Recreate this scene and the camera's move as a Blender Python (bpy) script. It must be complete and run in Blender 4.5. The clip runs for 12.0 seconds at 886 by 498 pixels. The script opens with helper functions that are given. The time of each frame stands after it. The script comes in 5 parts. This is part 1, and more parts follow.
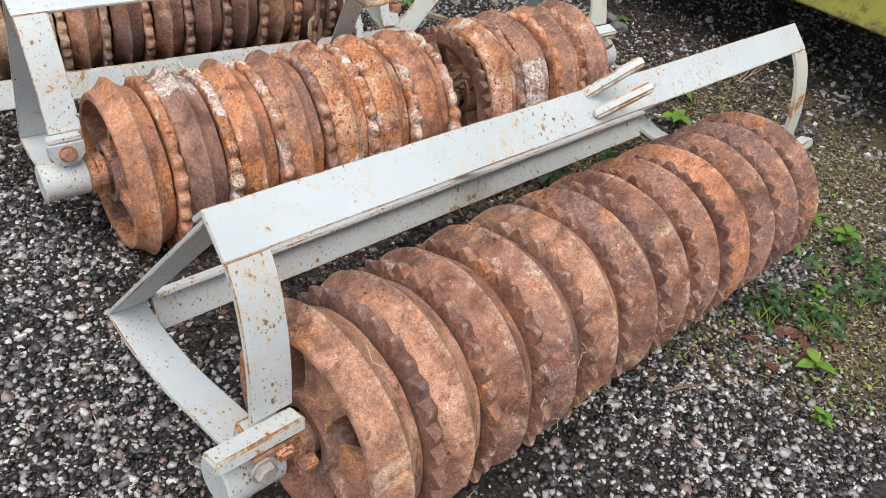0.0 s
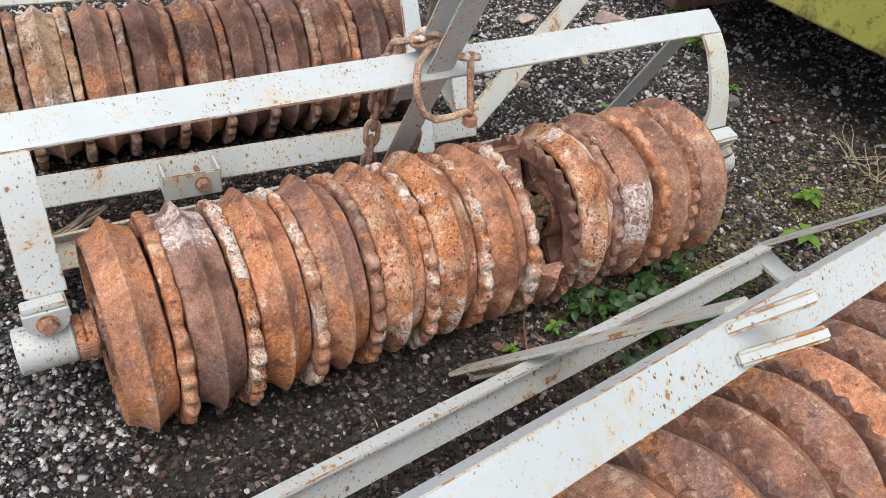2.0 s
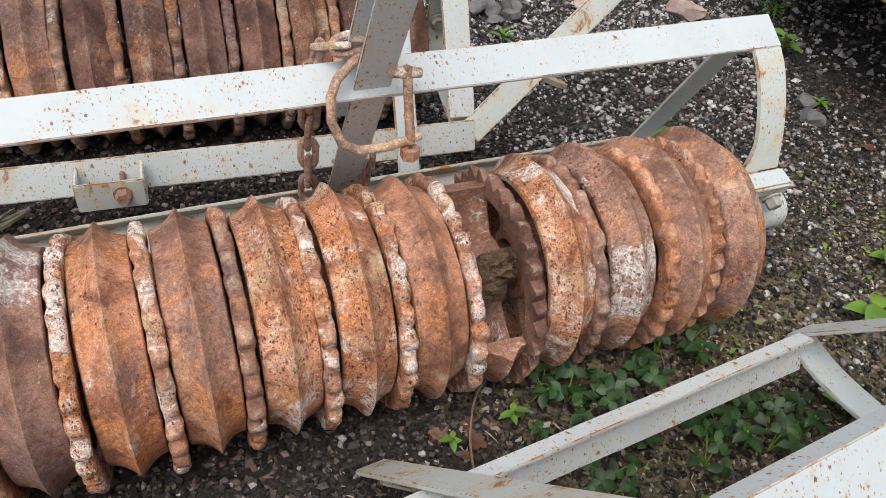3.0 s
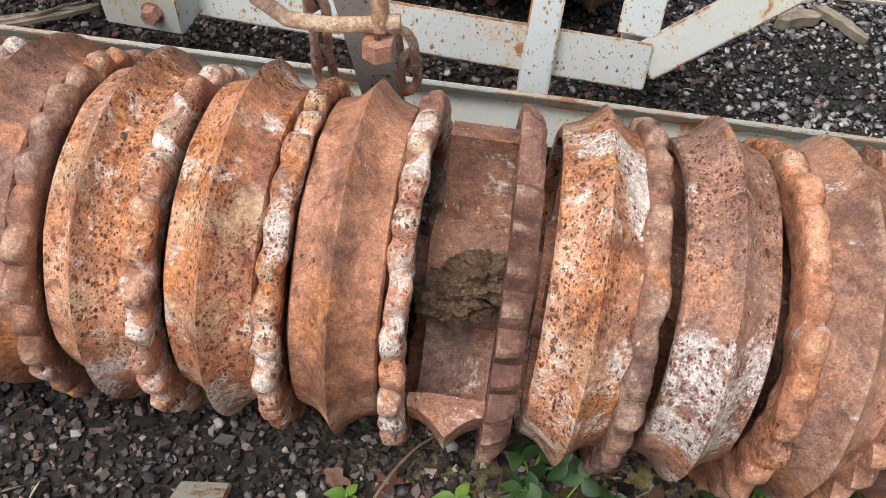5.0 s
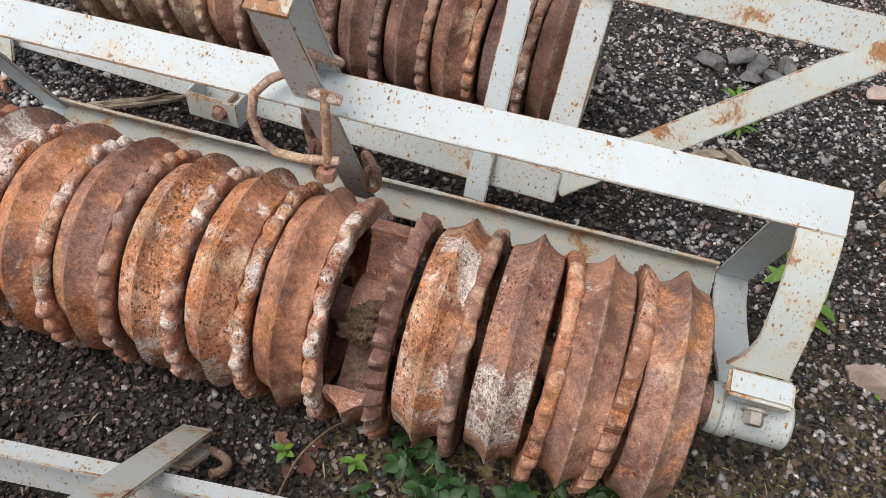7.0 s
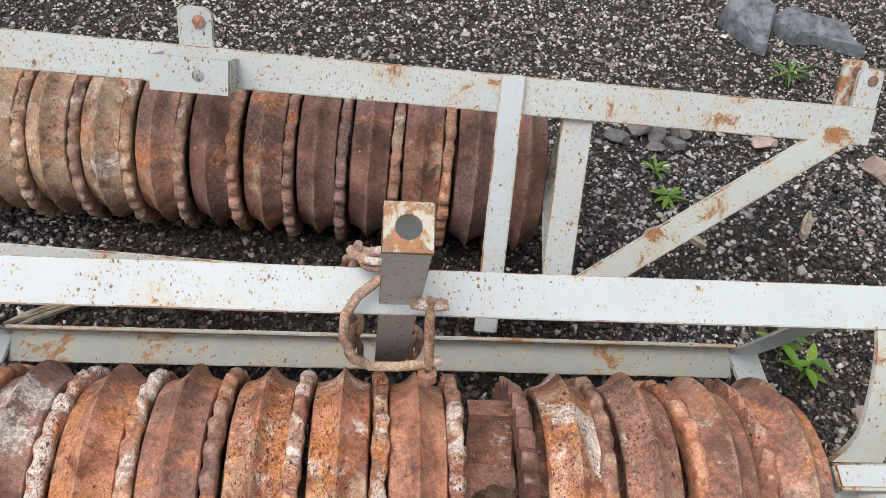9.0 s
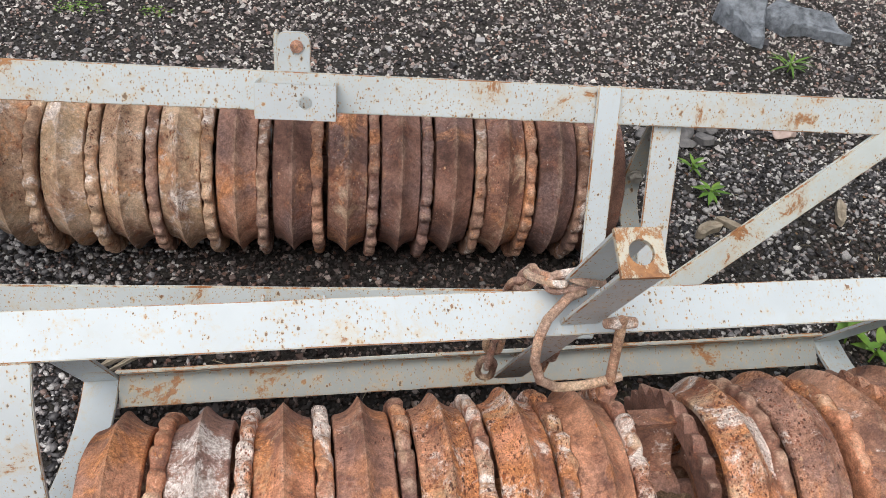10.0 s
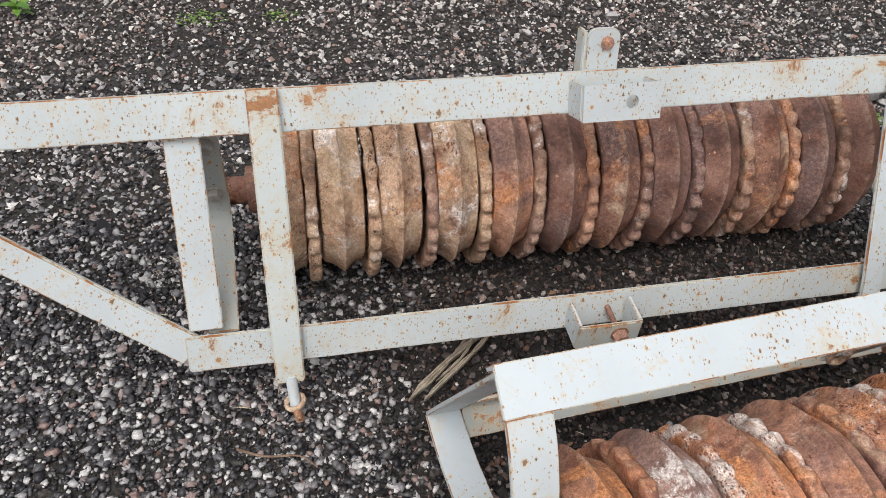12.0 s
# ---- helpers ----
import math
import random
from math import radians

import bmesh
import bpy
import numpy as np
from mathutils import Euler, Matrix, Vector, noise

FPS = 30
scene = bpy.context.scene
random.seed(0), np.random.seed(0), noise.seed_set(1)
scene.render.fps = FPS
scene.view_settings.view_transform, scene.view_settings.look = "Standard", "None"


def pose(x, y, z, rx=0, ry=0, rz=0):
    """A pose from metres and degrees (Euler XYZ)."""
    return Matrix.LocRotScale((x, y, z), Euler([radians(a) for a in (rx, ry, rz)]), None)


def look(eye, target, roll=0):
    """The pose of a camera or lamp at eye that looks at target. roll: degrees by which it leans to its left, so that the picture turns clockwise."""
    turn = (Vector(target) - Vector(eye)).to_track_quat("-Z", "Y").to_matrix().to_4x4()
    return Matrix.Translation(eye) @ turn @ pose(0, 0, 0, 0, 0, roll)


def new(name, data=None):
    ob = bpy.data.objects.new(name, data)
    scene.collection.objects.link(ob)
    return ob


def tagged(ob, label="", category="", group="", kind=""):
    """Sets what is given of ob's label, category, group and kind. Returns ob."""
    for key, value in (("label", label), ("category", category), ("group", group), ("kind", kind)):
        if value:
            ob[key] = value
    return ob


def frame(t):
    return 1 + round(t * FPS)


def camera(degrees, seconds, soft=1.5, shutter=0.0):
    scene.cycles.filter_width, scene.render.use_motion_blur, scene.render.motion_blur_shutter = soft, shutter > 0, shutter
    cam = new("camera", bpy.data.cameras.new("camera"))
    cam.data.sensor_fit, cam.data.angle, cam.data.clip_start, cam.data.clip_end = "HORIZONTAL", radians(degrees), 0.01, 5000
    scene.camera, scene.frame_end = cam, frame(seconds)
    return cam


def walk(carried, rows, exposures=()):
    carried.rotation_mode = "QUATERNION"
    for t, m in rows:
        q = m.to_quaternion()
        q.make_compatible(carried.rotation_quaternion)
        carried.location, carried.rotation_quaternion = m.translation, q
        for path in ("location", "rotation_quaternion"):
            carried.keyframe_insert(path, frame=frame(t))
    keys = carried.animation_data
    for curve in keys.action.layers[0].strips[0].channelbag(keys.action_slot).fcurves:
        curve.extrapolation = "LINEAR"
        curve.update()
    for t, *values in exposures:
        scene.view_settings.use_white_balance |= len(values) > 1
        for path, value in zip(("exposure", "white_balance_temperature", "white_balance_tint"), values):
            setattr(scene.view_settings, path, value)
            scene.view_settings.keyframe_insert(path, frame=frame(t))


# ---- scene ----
cam = camera(59.1, 12.0, soft=0.3)
PATH = [
    (0, (-0.267, -1.478, 1.144), (0.779, -0.269, -0.058), 7.6),
    (0.5, (-0.276, -1.349, 1.177), (0.76, -0.143, -0.037), 8.6),
    (1, (-0.284, -1.209, 1.186), (0.732, 0.009, -0.031), 9.0),
    (1.5, (-0.195, -1.104, 1.21), (0.78, 0.144, -0.012), 8.6),
    (2, (0.009, -1.039, 1.206), (0.915, 0.245, -0.031), 7.7),
    (2.5, (0.216, -0.959, 1.182), (1.017, 0.357, -0.094), 7.1),
    (3, (0.455, -0.841, 1.144), (1.109, 0.502, -0.186), 6.6),
    (3.2, (0.536, -0.813, 1.114), (1.115, 0.535, -0.245), 6.6),
    (4.8, (0.937, -0.496, 0.88), (0.882, 0.775, -0.663), 4.5),
    (5, (0.957, -0.481, 0.879), (0.858, 0.771, -0.677), 4.5),
    (5.5, (1.071, -0.52, 0.943), (0.908, 0.711, -0.624), 5.3),
    (6, (1.193, -0.621, 1.089), (0.944, 0.618, -0.461), 4.4),
    (6.5, (1.248, -0.696, 1.186), (0.951, 0.576, -0.328), 4.5),
    (7, (1.225, -0.726, 1.262), (0.919, 0.588, -0.214), 4.9),
    (7.5, (1.103, -0.754, 1.332), (0.849, 0.615, -0.105), 5.4),
    (7.7, (1.037, -0.769, 1.343), (0.819, 0.621, -0.079), 5.6),
    (9.3, (0.681, -0.572, 1.367), (0.936, 0.865, 0.0), 7.4),
    (9.5, (0.62, -0.563, 1.371), (0.915, 0.87, 0.007), 7.7),
    (10, (0.389, -0.545, 1.362), (0.752, 0.872, -0.001), 8.3),
    (10.5, (0.181, -0.53, 1.349), (0.568, 0.876, -0.02), 8.2),
    (11, (0.009, -0.454, 1.322), (0.407, 0.933, -0.063), 7.4),
    (11.5, (-0.152, -0.369, 1.319), (0.273, 0.999, -0.078), 6.4),
    (12, (-0.282, -0.317, 1.31), (0.191, 1.025, -0.094), 5.6),
]
walk(cam, [(t, look(eye, target, roll)) for t, eye, target, roll in PATH], exposures=[(0.0, 0.24), (1.5, 0.20), (3.0, 0.16), (5.0, 0.36), (6.0, 0.2), (7.5, 0.08), (9.0, 0.04), (12.0, 0.10)])

# ---- light ----
world = bpy.data.worlds.new("overcast_sky")
scene.world = world
world.use_nodes = True
_n, _l = world.node_tree.nodes, world.node_tree.links
_n.clear()
sky = _n.new("ShaderNodeTexSky")
sky.sky_type = "NISHITA"
sky.sun_disc = False
sky.sun_elevation, sky.sun_rotation = radians(64), radians(217)
sky.dust_density, sky.air_density, sky.ozone_density = 4.0, 1.0, 1.0
soft = _n.new("ShaderNodeHueSaturation")
soft.inputs["Saturation"].default_value = 0.3
bg = _n.new("ShaderNodeBackground")
bg.inputs["Strength"].default_value = 0.135
wo = _n.new("ShaderNodeOutputWorld")
_l.new(sky.outputs[0], soft.inputs["Color"])
_l.new(soft.outputs[0], bg.inputs["Color"])
_l.new(bg.outputs[0], wo.inputs["Surface"])
sun_data = bpy.data.lights.new("sun", "SUN")
sun_data.energy, sun_data.angle, sun_data.color = 1.65, radians(48), (1.0, 0.93, 0.84)
sun = new("sun", sun_data)
sun.matrix_world = look((-0.9, -1.15, 3.7), (0.2, 0.3, 0.0))


# ---- materials ----
def mat(name):
    m = bpy.data.materials.new(name)
    m.use_nodes = True
    nt = m.node_tree
    return m, nt, nt.nodes["Principled BSDF"]


def node(nt, kind, **kw):
    n = nt.nodes.new("ShaderNode" + kind)
    for k, v in kw.items():
        n.inputs[k].default_value = v
    return n


def coords(nt, shift=True):
    """Object coordinates, moved by the object's own random number so that repeats differ."""
    tc = nt.nodes.new("ShaderNodeTexCoord")
    if not shift:
        return tc.outputs["Object"]
    oi = nt.nodes.new("ShaderNodeObjectInfo")
    mul = nt.nodes.new("ShaderNodeMath")
    mul.operation = "MULTIPLY"
    mul.inputs[1].default_value = 17.0
    nt.links.new(oi.outputs["Random"], mul.inputs[0])
    add = nt.nodes.new("ShaderNodeVectorMath")
    add.operation = "ADD"
    nt.links.new(tc.outputs["Object"], add.inputs[0])
    nt.links.new(mul.outputs[0], add.inputs[1])
    return add.outputs[0]


def noise_tex(nt, vec, scale, detail=4.0, rough=0.6, distort=0.0):
    n = node(nt, "TexNoise", Scale=scale, Detail=detail, Roughness=rough, Distortion=distort)
    nt.links.new(vec, n.inputs["Vector"])
    return n.outputs["Fac"]


def ramp(nt, fac, stops):
    r = nt.nodes.new("ShaderNodeValToRGB")
    els = r.color_ramp.elements
    while len(els) < len(stops):
        els.new(0.5)
    for e, (p, c) in zip(els, stops):
        e.position = p
        e.color = (c, c, c, 1) if isinstance(c, (int, float)) else (*c, 1)
    nt.links.new(fac, r.inputs[0])
    return r.outputs[0]


def mix(nt, fac, a, b):
    m = nt.nodes.new("ShaderNodeMix")
    m.data_type = "RGBA"
    for sock, v in ((m.inputs["Factor"], fac), (m.inputs[6], a), (m.inputs[7], b)):
        if isinstance(v, (int, float)):
            sock.default_value = v
        elif isinstance(v, tuple):
            sock.default_value = (*v, 1)
        else:
            nt.links.new(v, sock)
    return m.outputs[2]


def math_node(nt, op, a, b=0.0, clamp=False):
    m = nt.nodes.new("ShaderNodeMath")
    m.operation, m.use_clamp = op, clamp
    for i, v in enumerate((a, b)):
        if isinstance(v, (int, float)):
            m.inputs[i].default_value = v
        else:
            nt.links.new(v, m.inputs[i])
    return m.outputs[0]


def bump(nt, bsdf, height, strength, dist):
    b = node(nt, "Bump", Strength=strength, Distance=dist)
    nt.links.new(height, b.inputs["Height"])
    nt.links.new(b.outputs[0], bsdf.inputs["Normal"])


def flecks(nt, v, scale, lo, big, zone, stretch=(1.0, 1.0, 1.0)):
    """Ragged specks of several sizes: 1 inside a speck, with a second number picked per speck."""
    vo = node(nt, "TexVoronoi", Scale=scale, Randomness=1.0)
    nz = node(nt, "TexNoise", Scale=scale * 2.2, Detail=3.0)
    nt.links.new(v, nz.inputs["Vector"])
    squash = node(nt, "Mapping", Scale=stretch)
    nt.links.new(v, squash.inputs["Vector"])
    warp = nt.nodes.new("ShaderNodeVectorMath")
    warp.operation = "MULTIPLY_ADD"
    nt.links.new(nz.outputs["Color"], warp.inputs[0])
    warp.inputs[1].default_value = (0.9 / scale,) * 3
    nt.links.new(squash.outputs[0], warp.inputs[2])
    nt.links.new(warp.outputs[0], vo.inputs["Vector"])
    sep = nt.nodes.new("ShaderNodeSeparateColor")
    nt.links.new(vo.outputs["Color"], sep.inputs[0])
    size = math_node(nt, "MULTIPLY", ramp(nt, sep.outputs[0], [(lo, 0.0), (1.0, big)]), zone)
    edge = math_node(nt, "SUBTRACT", size, vo.outputs["Distance"])
    return edge, size, sep.outputs[1]


def rust(name, brown=(0.40, 0.195, 0.13), orange=0.3, cream=0.0, pale=0.0, pits=0.3, dusk=0.4, spots=(), worn=0.35, vivid=1.02, flakes=0.45):
    """Rusty cast iron. orange, cream, pale, pits, dusk, flakes: how much of the surface each takes; spots: centre and radius of worn
    white paint patches on the crown; worn: how bare the crest is rubbed."""
    m, nt, b = mat(name)
    v = coords(nt)
    tc = nt.nodes.new("ShaderNodeTexCoord")
    sep = nt.nodes.new("ShaderNodeSeparateXYZ")
    nt.links.new(tc.outputs["Object"], sep.inputs[0])
    n_big = noise_tex(nt, v, 5.5, 4.0, 0.55, 0.4)
    n_mid = noise_tex(nt, v, 24.0, 6.0, 0.62, 0.2)
    n_fine = noise_tex(nt, v, 130.0, 5.0, 0.68)
    n_grain = noise_tex(nt, v, 430.0, 3.0, 0.6)
    tone = math_node(nt, "ADD", math_node(nt, "MULTIPLY", n_big, 0.5), math_node(nt, "MULTIPLY", n_mid, 0.5))
    col = ramp(nt, tone, [(0.40, tuple(c * k for c, k in zip(brown, (0.48, 0.46, 0.48)))), (0.5, brown), (0.61, tuple(min(1, c * k) for c, k in zip(brown, (1.42, 1.52, 1.6))))])
    # grey-violet mill scale in soft clouds
    col = mix(nt, ramp(nt, noise_tex(nt, v, 4.5, 6.0, 0.62, 0.6), [(0.62 - 0.3 * dusk, 0.0), (0.76 - 0.3 * dusk, 0.7)]), col, ramp(nt, n_fine, [(0.35, (0.15, 0.09, 0.085)), (0.65, (0.27, 0.185, 0.175))]))
    # fresh orange rust
    col = mix(nt, ramp(nt, noise_tex(nt, v, 9.0, 7.0, 0.66, 0.5), [(0.66 - 0.3 * orange, 0.0), (0.77 - 0.3 * orange, 0.9)]), col, ramp(nt, n_fine, [(0.32, (0.40, 0.145, 0.062)), (0.62, (0.64, 0.315, 0.16))]))
    # darker stains a finger wide
    col = mix(nt, ramp(nt, noise_tex(nt, v, 30.0, 8.0, 0.72, 0.4), [(0.36, 0.7), (0.42, 0.0)]), col, (0.13, 0.06, 0.045))
    # dark red crusts
    col = mix(nt, ramp(nt, noise_tex(nt, v, 17.0, 8.0, 0.72, 0.6), [(0.56, 0.0), (0.63, 0.75)]), col, ramp(nt, n_fine, [(0.35, (0.15, 0.06, 0.042)), (0.65, (0.28, 0.115, 0.07))]))
    if cream:
        f = ramp(nt, noise_tex(nt, v, 7.0, 8.0, 0.7, 0.7), [(0.66 - 0.3 * cream, 0.0), (0.79 - 0.3 * cream, 0.85)])
        col = mix(nt, f, col, ramp(nt, n_mid, [(0.35, (0.55, 0.37, 0.225)), (0.65, (0.74, 0.60, 0.46))]))
    # crest rubbed bare and dusty
    rad = math_node(nt, "SQRT", math_node(nt, "ADD", math_node(nt, "MULTIPLY", sep.outputs["Y"], sep.outputs["Y"]), math_node(nt, "MULTIPLY", sep.outputs["Z"], sep.outputs["Z"])))
    crest = ramp(nt, math_node(nt, "ADD", math_node(nt, "MULTIPLY", math_node(nt, "SUBTRACT", rad, 0.190), 70.0), math_node(nt, "MULTIPLY", math_node(nt, "SUBTRACT", n_mid, 0.5), 3.4)), [(0.1, 0.0), (0.9, worn)])
    col = mix(nt, crest, col, ramp(nt, n_fine, [(0.35, (0.45, 0.29, 0.20)), (0.65, (0.66, 0.51, 0.40))]))
    if pale:
        f = ramp(nt, noise_tex(nt, v, 12.0, 9.0, 0.76, 0.5), [(0.69 - 0.26 * pale, 0.0), (0.76 - 0.26 * pale, 0.9)])
        col = mix(nt, f, col, ramp(nt, n_fine, [(0.3, (0.58, 0.48, 0.43)), (0.6, (0.80, 0.73, 0.69))]))
    for y, z, r in spots:
        dy = math_node(nt, "SUBTRACT", sep.outputs["Y"], y)
        dz = math_node(nt, "SUBTRACT", sep.outputs["Z"], z)
        d = math_node(nt, "SQRT", math_node(nt, "ADD", math_node(nt, "MULTIPLY", dy, dy), math_node(nt, "MULTIPLY", dz, dz)))
        near = math_node(nt, "SUBTRACT", 1.0, math_node(nt, "DIVIDE", d, r))
        ragged = math_node(nt, "ADD", near, math_node(nt, "MULTIPLY", math_node(nt, "SUBTRACT", noise_tex(nt, v, 42.0, 10.0, 0.86), 0.5), 5.2))
        col = mix(nt, ramp(nt, ragged, [(0.34, 0.0), (0.62, 0.88)]), col, ramp(nt, n_fine, [(0.35, (0.46, 0.35, 0.30)), (0.55, (0.74, 0.69, 0.67))]))
    # small pale and orange flakes
    for scale, shade in ((210.0, ((0.46, 0.30, 0.21), (0.72, 0.60, 0.50))), (120.0, ((0.52, 0.21, 0.08), (0.62, 0.40, 0.24)))):
        edge, size, pick = flecks(nt, v, scale, 0.62, 0.5, ramp(nt, noise_tex(nt, v, 14.0, 5.0, 0.66, 0.4), [(0.62 - 0.25 * flakes, 0.0), (0.74 - 0.25 * flakes, 1.0)]), (1.2, 0.85, 0.85))
        col = mix(nt, ramp(nt, edge, [(0.0, 0.0), (0.14, 0.75)]), col, ramp(nt, pick, [(0.2, shade[0]), (0.8, shade[1])]))
    # pits and flakes, crowded in some places
    zone = ramp(nt, noise_tex(nt, v, 10.0, 6.0, 0.66, 0.4), [(0.60 - 0.2 * pits, 0.0), (0.74 - 0.2 * pits, 1.0)])
    hole = None
    for scale, lo, big in ((430.0, 0.38, 0.60), (230.0, 0.46, 0.62), (120.0, 0.74, 0.56)):
        edge, size, pick = flecks(nt, v, scale, lo, big, zone, (1.25, 0.8, 0.8))
        this = ramp(nt, edge, [(0.0, 0.0), (0.16, 0.88)])
        col = mix(nt, this, col, ramp(nt, pick, [(0.15, (0.055, 0.022, 0.018)), (0.5, (0.15, 0.052, 0.034)), (0.95, (0.29, 0.095, 0.048))]))
        hole = this if hole is None else math_node(nt, "MAXIMUM", hole, this)
    grain = nt.nodes.new("ShaderNodeHueSaturation")
    nt.links.new(col, grain.inputs["Color"])
    nt.links.new(math_node(nt, "MULTIPLY", ramp(nt, n_grain, [(0.3, 0.64), (0.5, 1.0), (0.7, 1.36)]), ramp(nt, n_fine, [(0.3, 0.66), (0.5, 1.0), (0.7, 1.3)])), grain.inputs["Value"])
    grain.inputs["Saturation"].default_value = vivid
    nt.links.new(grain.outputs[0], b.inputs["Base Color"])
    nt.links.new(ramp(nt, n_fine, [(0.3, 0.6), (0.7, 0.88)]), b.inputs["Roughness"])
    h = math_node(nt, "ADD", math_node(nt, "MULTIPLY", n_grain, 0.22), math_node(nt, "ADD", math_node(nt, "MULTIPLY", n_fine, 0.6), math_node(nt, "MULTIPLY", n_mid, 0.7)))
    bump(nt, b, math_node(nt, "SUBTRACT", h, math_node(nt, "MULTIPLY", hole, 0.3)), 0.9, 0.0042)
    return m


def paint(name, base=(0.545, 0.605, 0.645), spots=0.5, patches=0.3):
    """Weathered pale grey paint on steel: crisp rust specks with faint halos, chipped patches, grime."""
    m, nt, b = mat(name)
    v = coords(nt)
    n1 = noise_tex(nt, v, 3.5, 5.0, 0.6)
    n2 = noise_tex(nt, v, 90.0, 5.0, 0.7)
    n3 = noise_tex(nt, v, 350.0, 3.0, 0.6)
    grime = noise_tex(nt, v, 14.0, 6.0, 0.7, 0.8)
    col = ramp(nt, n1, [(0.3, tuple(c * 0.9 for c in base)), (0.65, tuple(min(1, c * 1.06) for c in base))])
    col = mix(nt, ramp(nt, grime, [(0.55, 0.0), (0.75, 0.4)]), col, (0.52, 0.49, 0.40))
    zone = ramp(nt, noise_tex(nt, v, 8.0, 4.0, 0.65), [(0.62 - 0.3 * spots, 0.0), (0.82 - 0.3 * spots, 1.0)])
    core = None
    for scale, lo, big in ((300.0, 0.66, 0.46), (160.0, 0.75, 0.47), (78.0, 0.89, 0.42)):
        edge, size, pick = flecks(nt, v, scale, lo, big, zone, (1.15, 0.8, 0.8))
        halo = math_node(nt, "MULTIPLY", ramp(nt, math_node(nt, "ADD", edge, 0.26), [(0.0, 0.0), (0.26, 0.5)]), ramp(nt, size, [(0.05, 0.0), (0.12, 1.0)]))
        this = ramp(nt, edge, [(0.0, 0.0), (0.12, 0.85)])
        col = mix(nt, halo, col, (0.60, 0.44, 0.23))
        col = mix(nt, this, col, ramp(nt, pick, [(0.15, (0.085, 0.043, 0.028)), (0.5, (0.22, 0.098, 0.042)), (0.95, (0.42, 0.20, 0.075))]))
        core = this if core is None else math_node(nt, "MAXIMUM", core, this)
    pn = math_node(nt, "ADD", noise_tex(nt, v, 9.0, 8.0, 0.78, 0.4), math_node(nt, "MULTIPLY", n2, 0.08))
    pf = ramp(nt, pn, [(0.79 - 0.14 * patches, 0.0), (0.83 - 0.14 * patches, 0.95)])
    col = mix(nt, ramp(nt, pn, [(0.70 - 0.14 * patches, 0.0), (0.83 - 0.14 * patches, 0.5)]), col, (0.60, 0.45, 0.24))
    col = mix(nt, pf, col, ramp(nt, n2, [(0.3, (0.20, 0.08, 0.035)), (0.6, (0.44, 0.20, 0.075))]))
    nt.links.new(col, b.inputs["Base Color"])
    nt.links.new(ramp(nt, n2, [(0.3, 0.4), (0.7, 0.62)]), b.inputs["Roughness"])
    bump(nt, b, math_node(nt, "SUBTRACT", math_node(nt, "MULTIPLY", n2, 0.25), math_node(nt, "MULTIPLY", math_node(nt, "MAXIMUM", core, pf), 0.7)), 0.5, 0.002)
    return m


PAINT = paint("weathered_grey_paint", spots=0.8, patches=0.75)
PAINT_RUSTY = paint("weathered_grey_paint_rusty", base=(0.55, 0.60, 0.63), spots=1.15, patches=0.9)
PAINT_SPECKLED = paint("weathered_grey_paint_speckled", base=(0.55, 0.60, 0.62), spots=1.5, patches=1.0)
PAINT_RUN = paint("weathered_grey_paint_rust_patches", base=(0.55, 0.60, 0.60), spots=0.9, patches=1.4)
# Grime, plus shade on the rear bar, flange and hangers put into the colour.
PAINT_SHADED_GRIME = paint("weathered_grey_paint_shaded_grime", base=(0.37, 0.40, 0.395), spots=1.1, patches=1.1)
PAINT_BURNT = paint("weathered_grey_paint_half_rusted", base=(0.55, 0.56, 0.52), spots=1.0, patches=1.8)
ARRIS = paint("chipped_rusty_arris", base=(0.52, 0.54, 0.52), spots=1.3, patches=1.75)
RUST = rust("rust_brown", (0.30, 0.152, 0.106), 0.42, 0.25, 0.34, 0.55, 0.5, worn=0.5, vivid=1.02, flakes=0.7)
RUST_ORANGE = rust("rust_orange", (0.48, 0.225, 0.138), 0.5, 0.36, 0.34, 0.7, 0.38, vivid=1.06, flakes=0.6)
RUST_PITTED = rust("rust_pitted", (0.55, 0.285, 0.185), 0.52, 0.5, 0.6, 1.15, 0.25, vivid=1.07)
RUST_PITTED_PALE = rust("rust_pitted_pale_below", (0.52, 0.25, 0.158), 0.66, 0.4, 0.62, 1.25, 0.3, vivid=1.1)
RUST_PALE = rust("rust_pale", (0.53, 0.265, 0.17), 0.6, 0.42, 0.74, 1.3, 0.22, vivid=1.08)
RUST_SMOOTH = rust("rust_smooth", (0.47, 0.24, 0.157), 0.46, 0.24, 0.22, 0.55, 0.34, worn=0.3, vivid=1.07)
RUST_DARK = rust("rust_dark", (0.225, 0.112, 0.082), 0.25, 0.0, 0.12, 0.4, 0.5, vivid=0.97)
RUST_MUDDY = rust("rust_muddy", (0.46, 0.30, 0.205), 0.36, 0.6, 0.58, 0.7, 0.25, worn=0.6, vivid=1.05, flakes=0.6)
RUST_DUSTY = rust("rust_dusty", (0.42, 0.225, 0.153), 0.42, 0.22, 0.27, 0.45, 0.4, worn=0.5, vivid=1.03)
RUST_TOPWHITE = rust("rust_white_crown", (0.33, 0.185, 0.14), 0.2, 0.0, 0.1, 0.4, 0.6, ((-0.02, 0.19, 0.052), (0.055, 0.18, 0.045)), 0.25)
RUST_FRONTWHITE = rust("rust_white_front", (0.42, 0.22, 0.15), 0.45, 0.25, 0.4, 1.4, 0.3, ((-0.155, 0.085, 0.062), (-0.178, 0.02, 0.04)), 0.3, flakes=0.7)
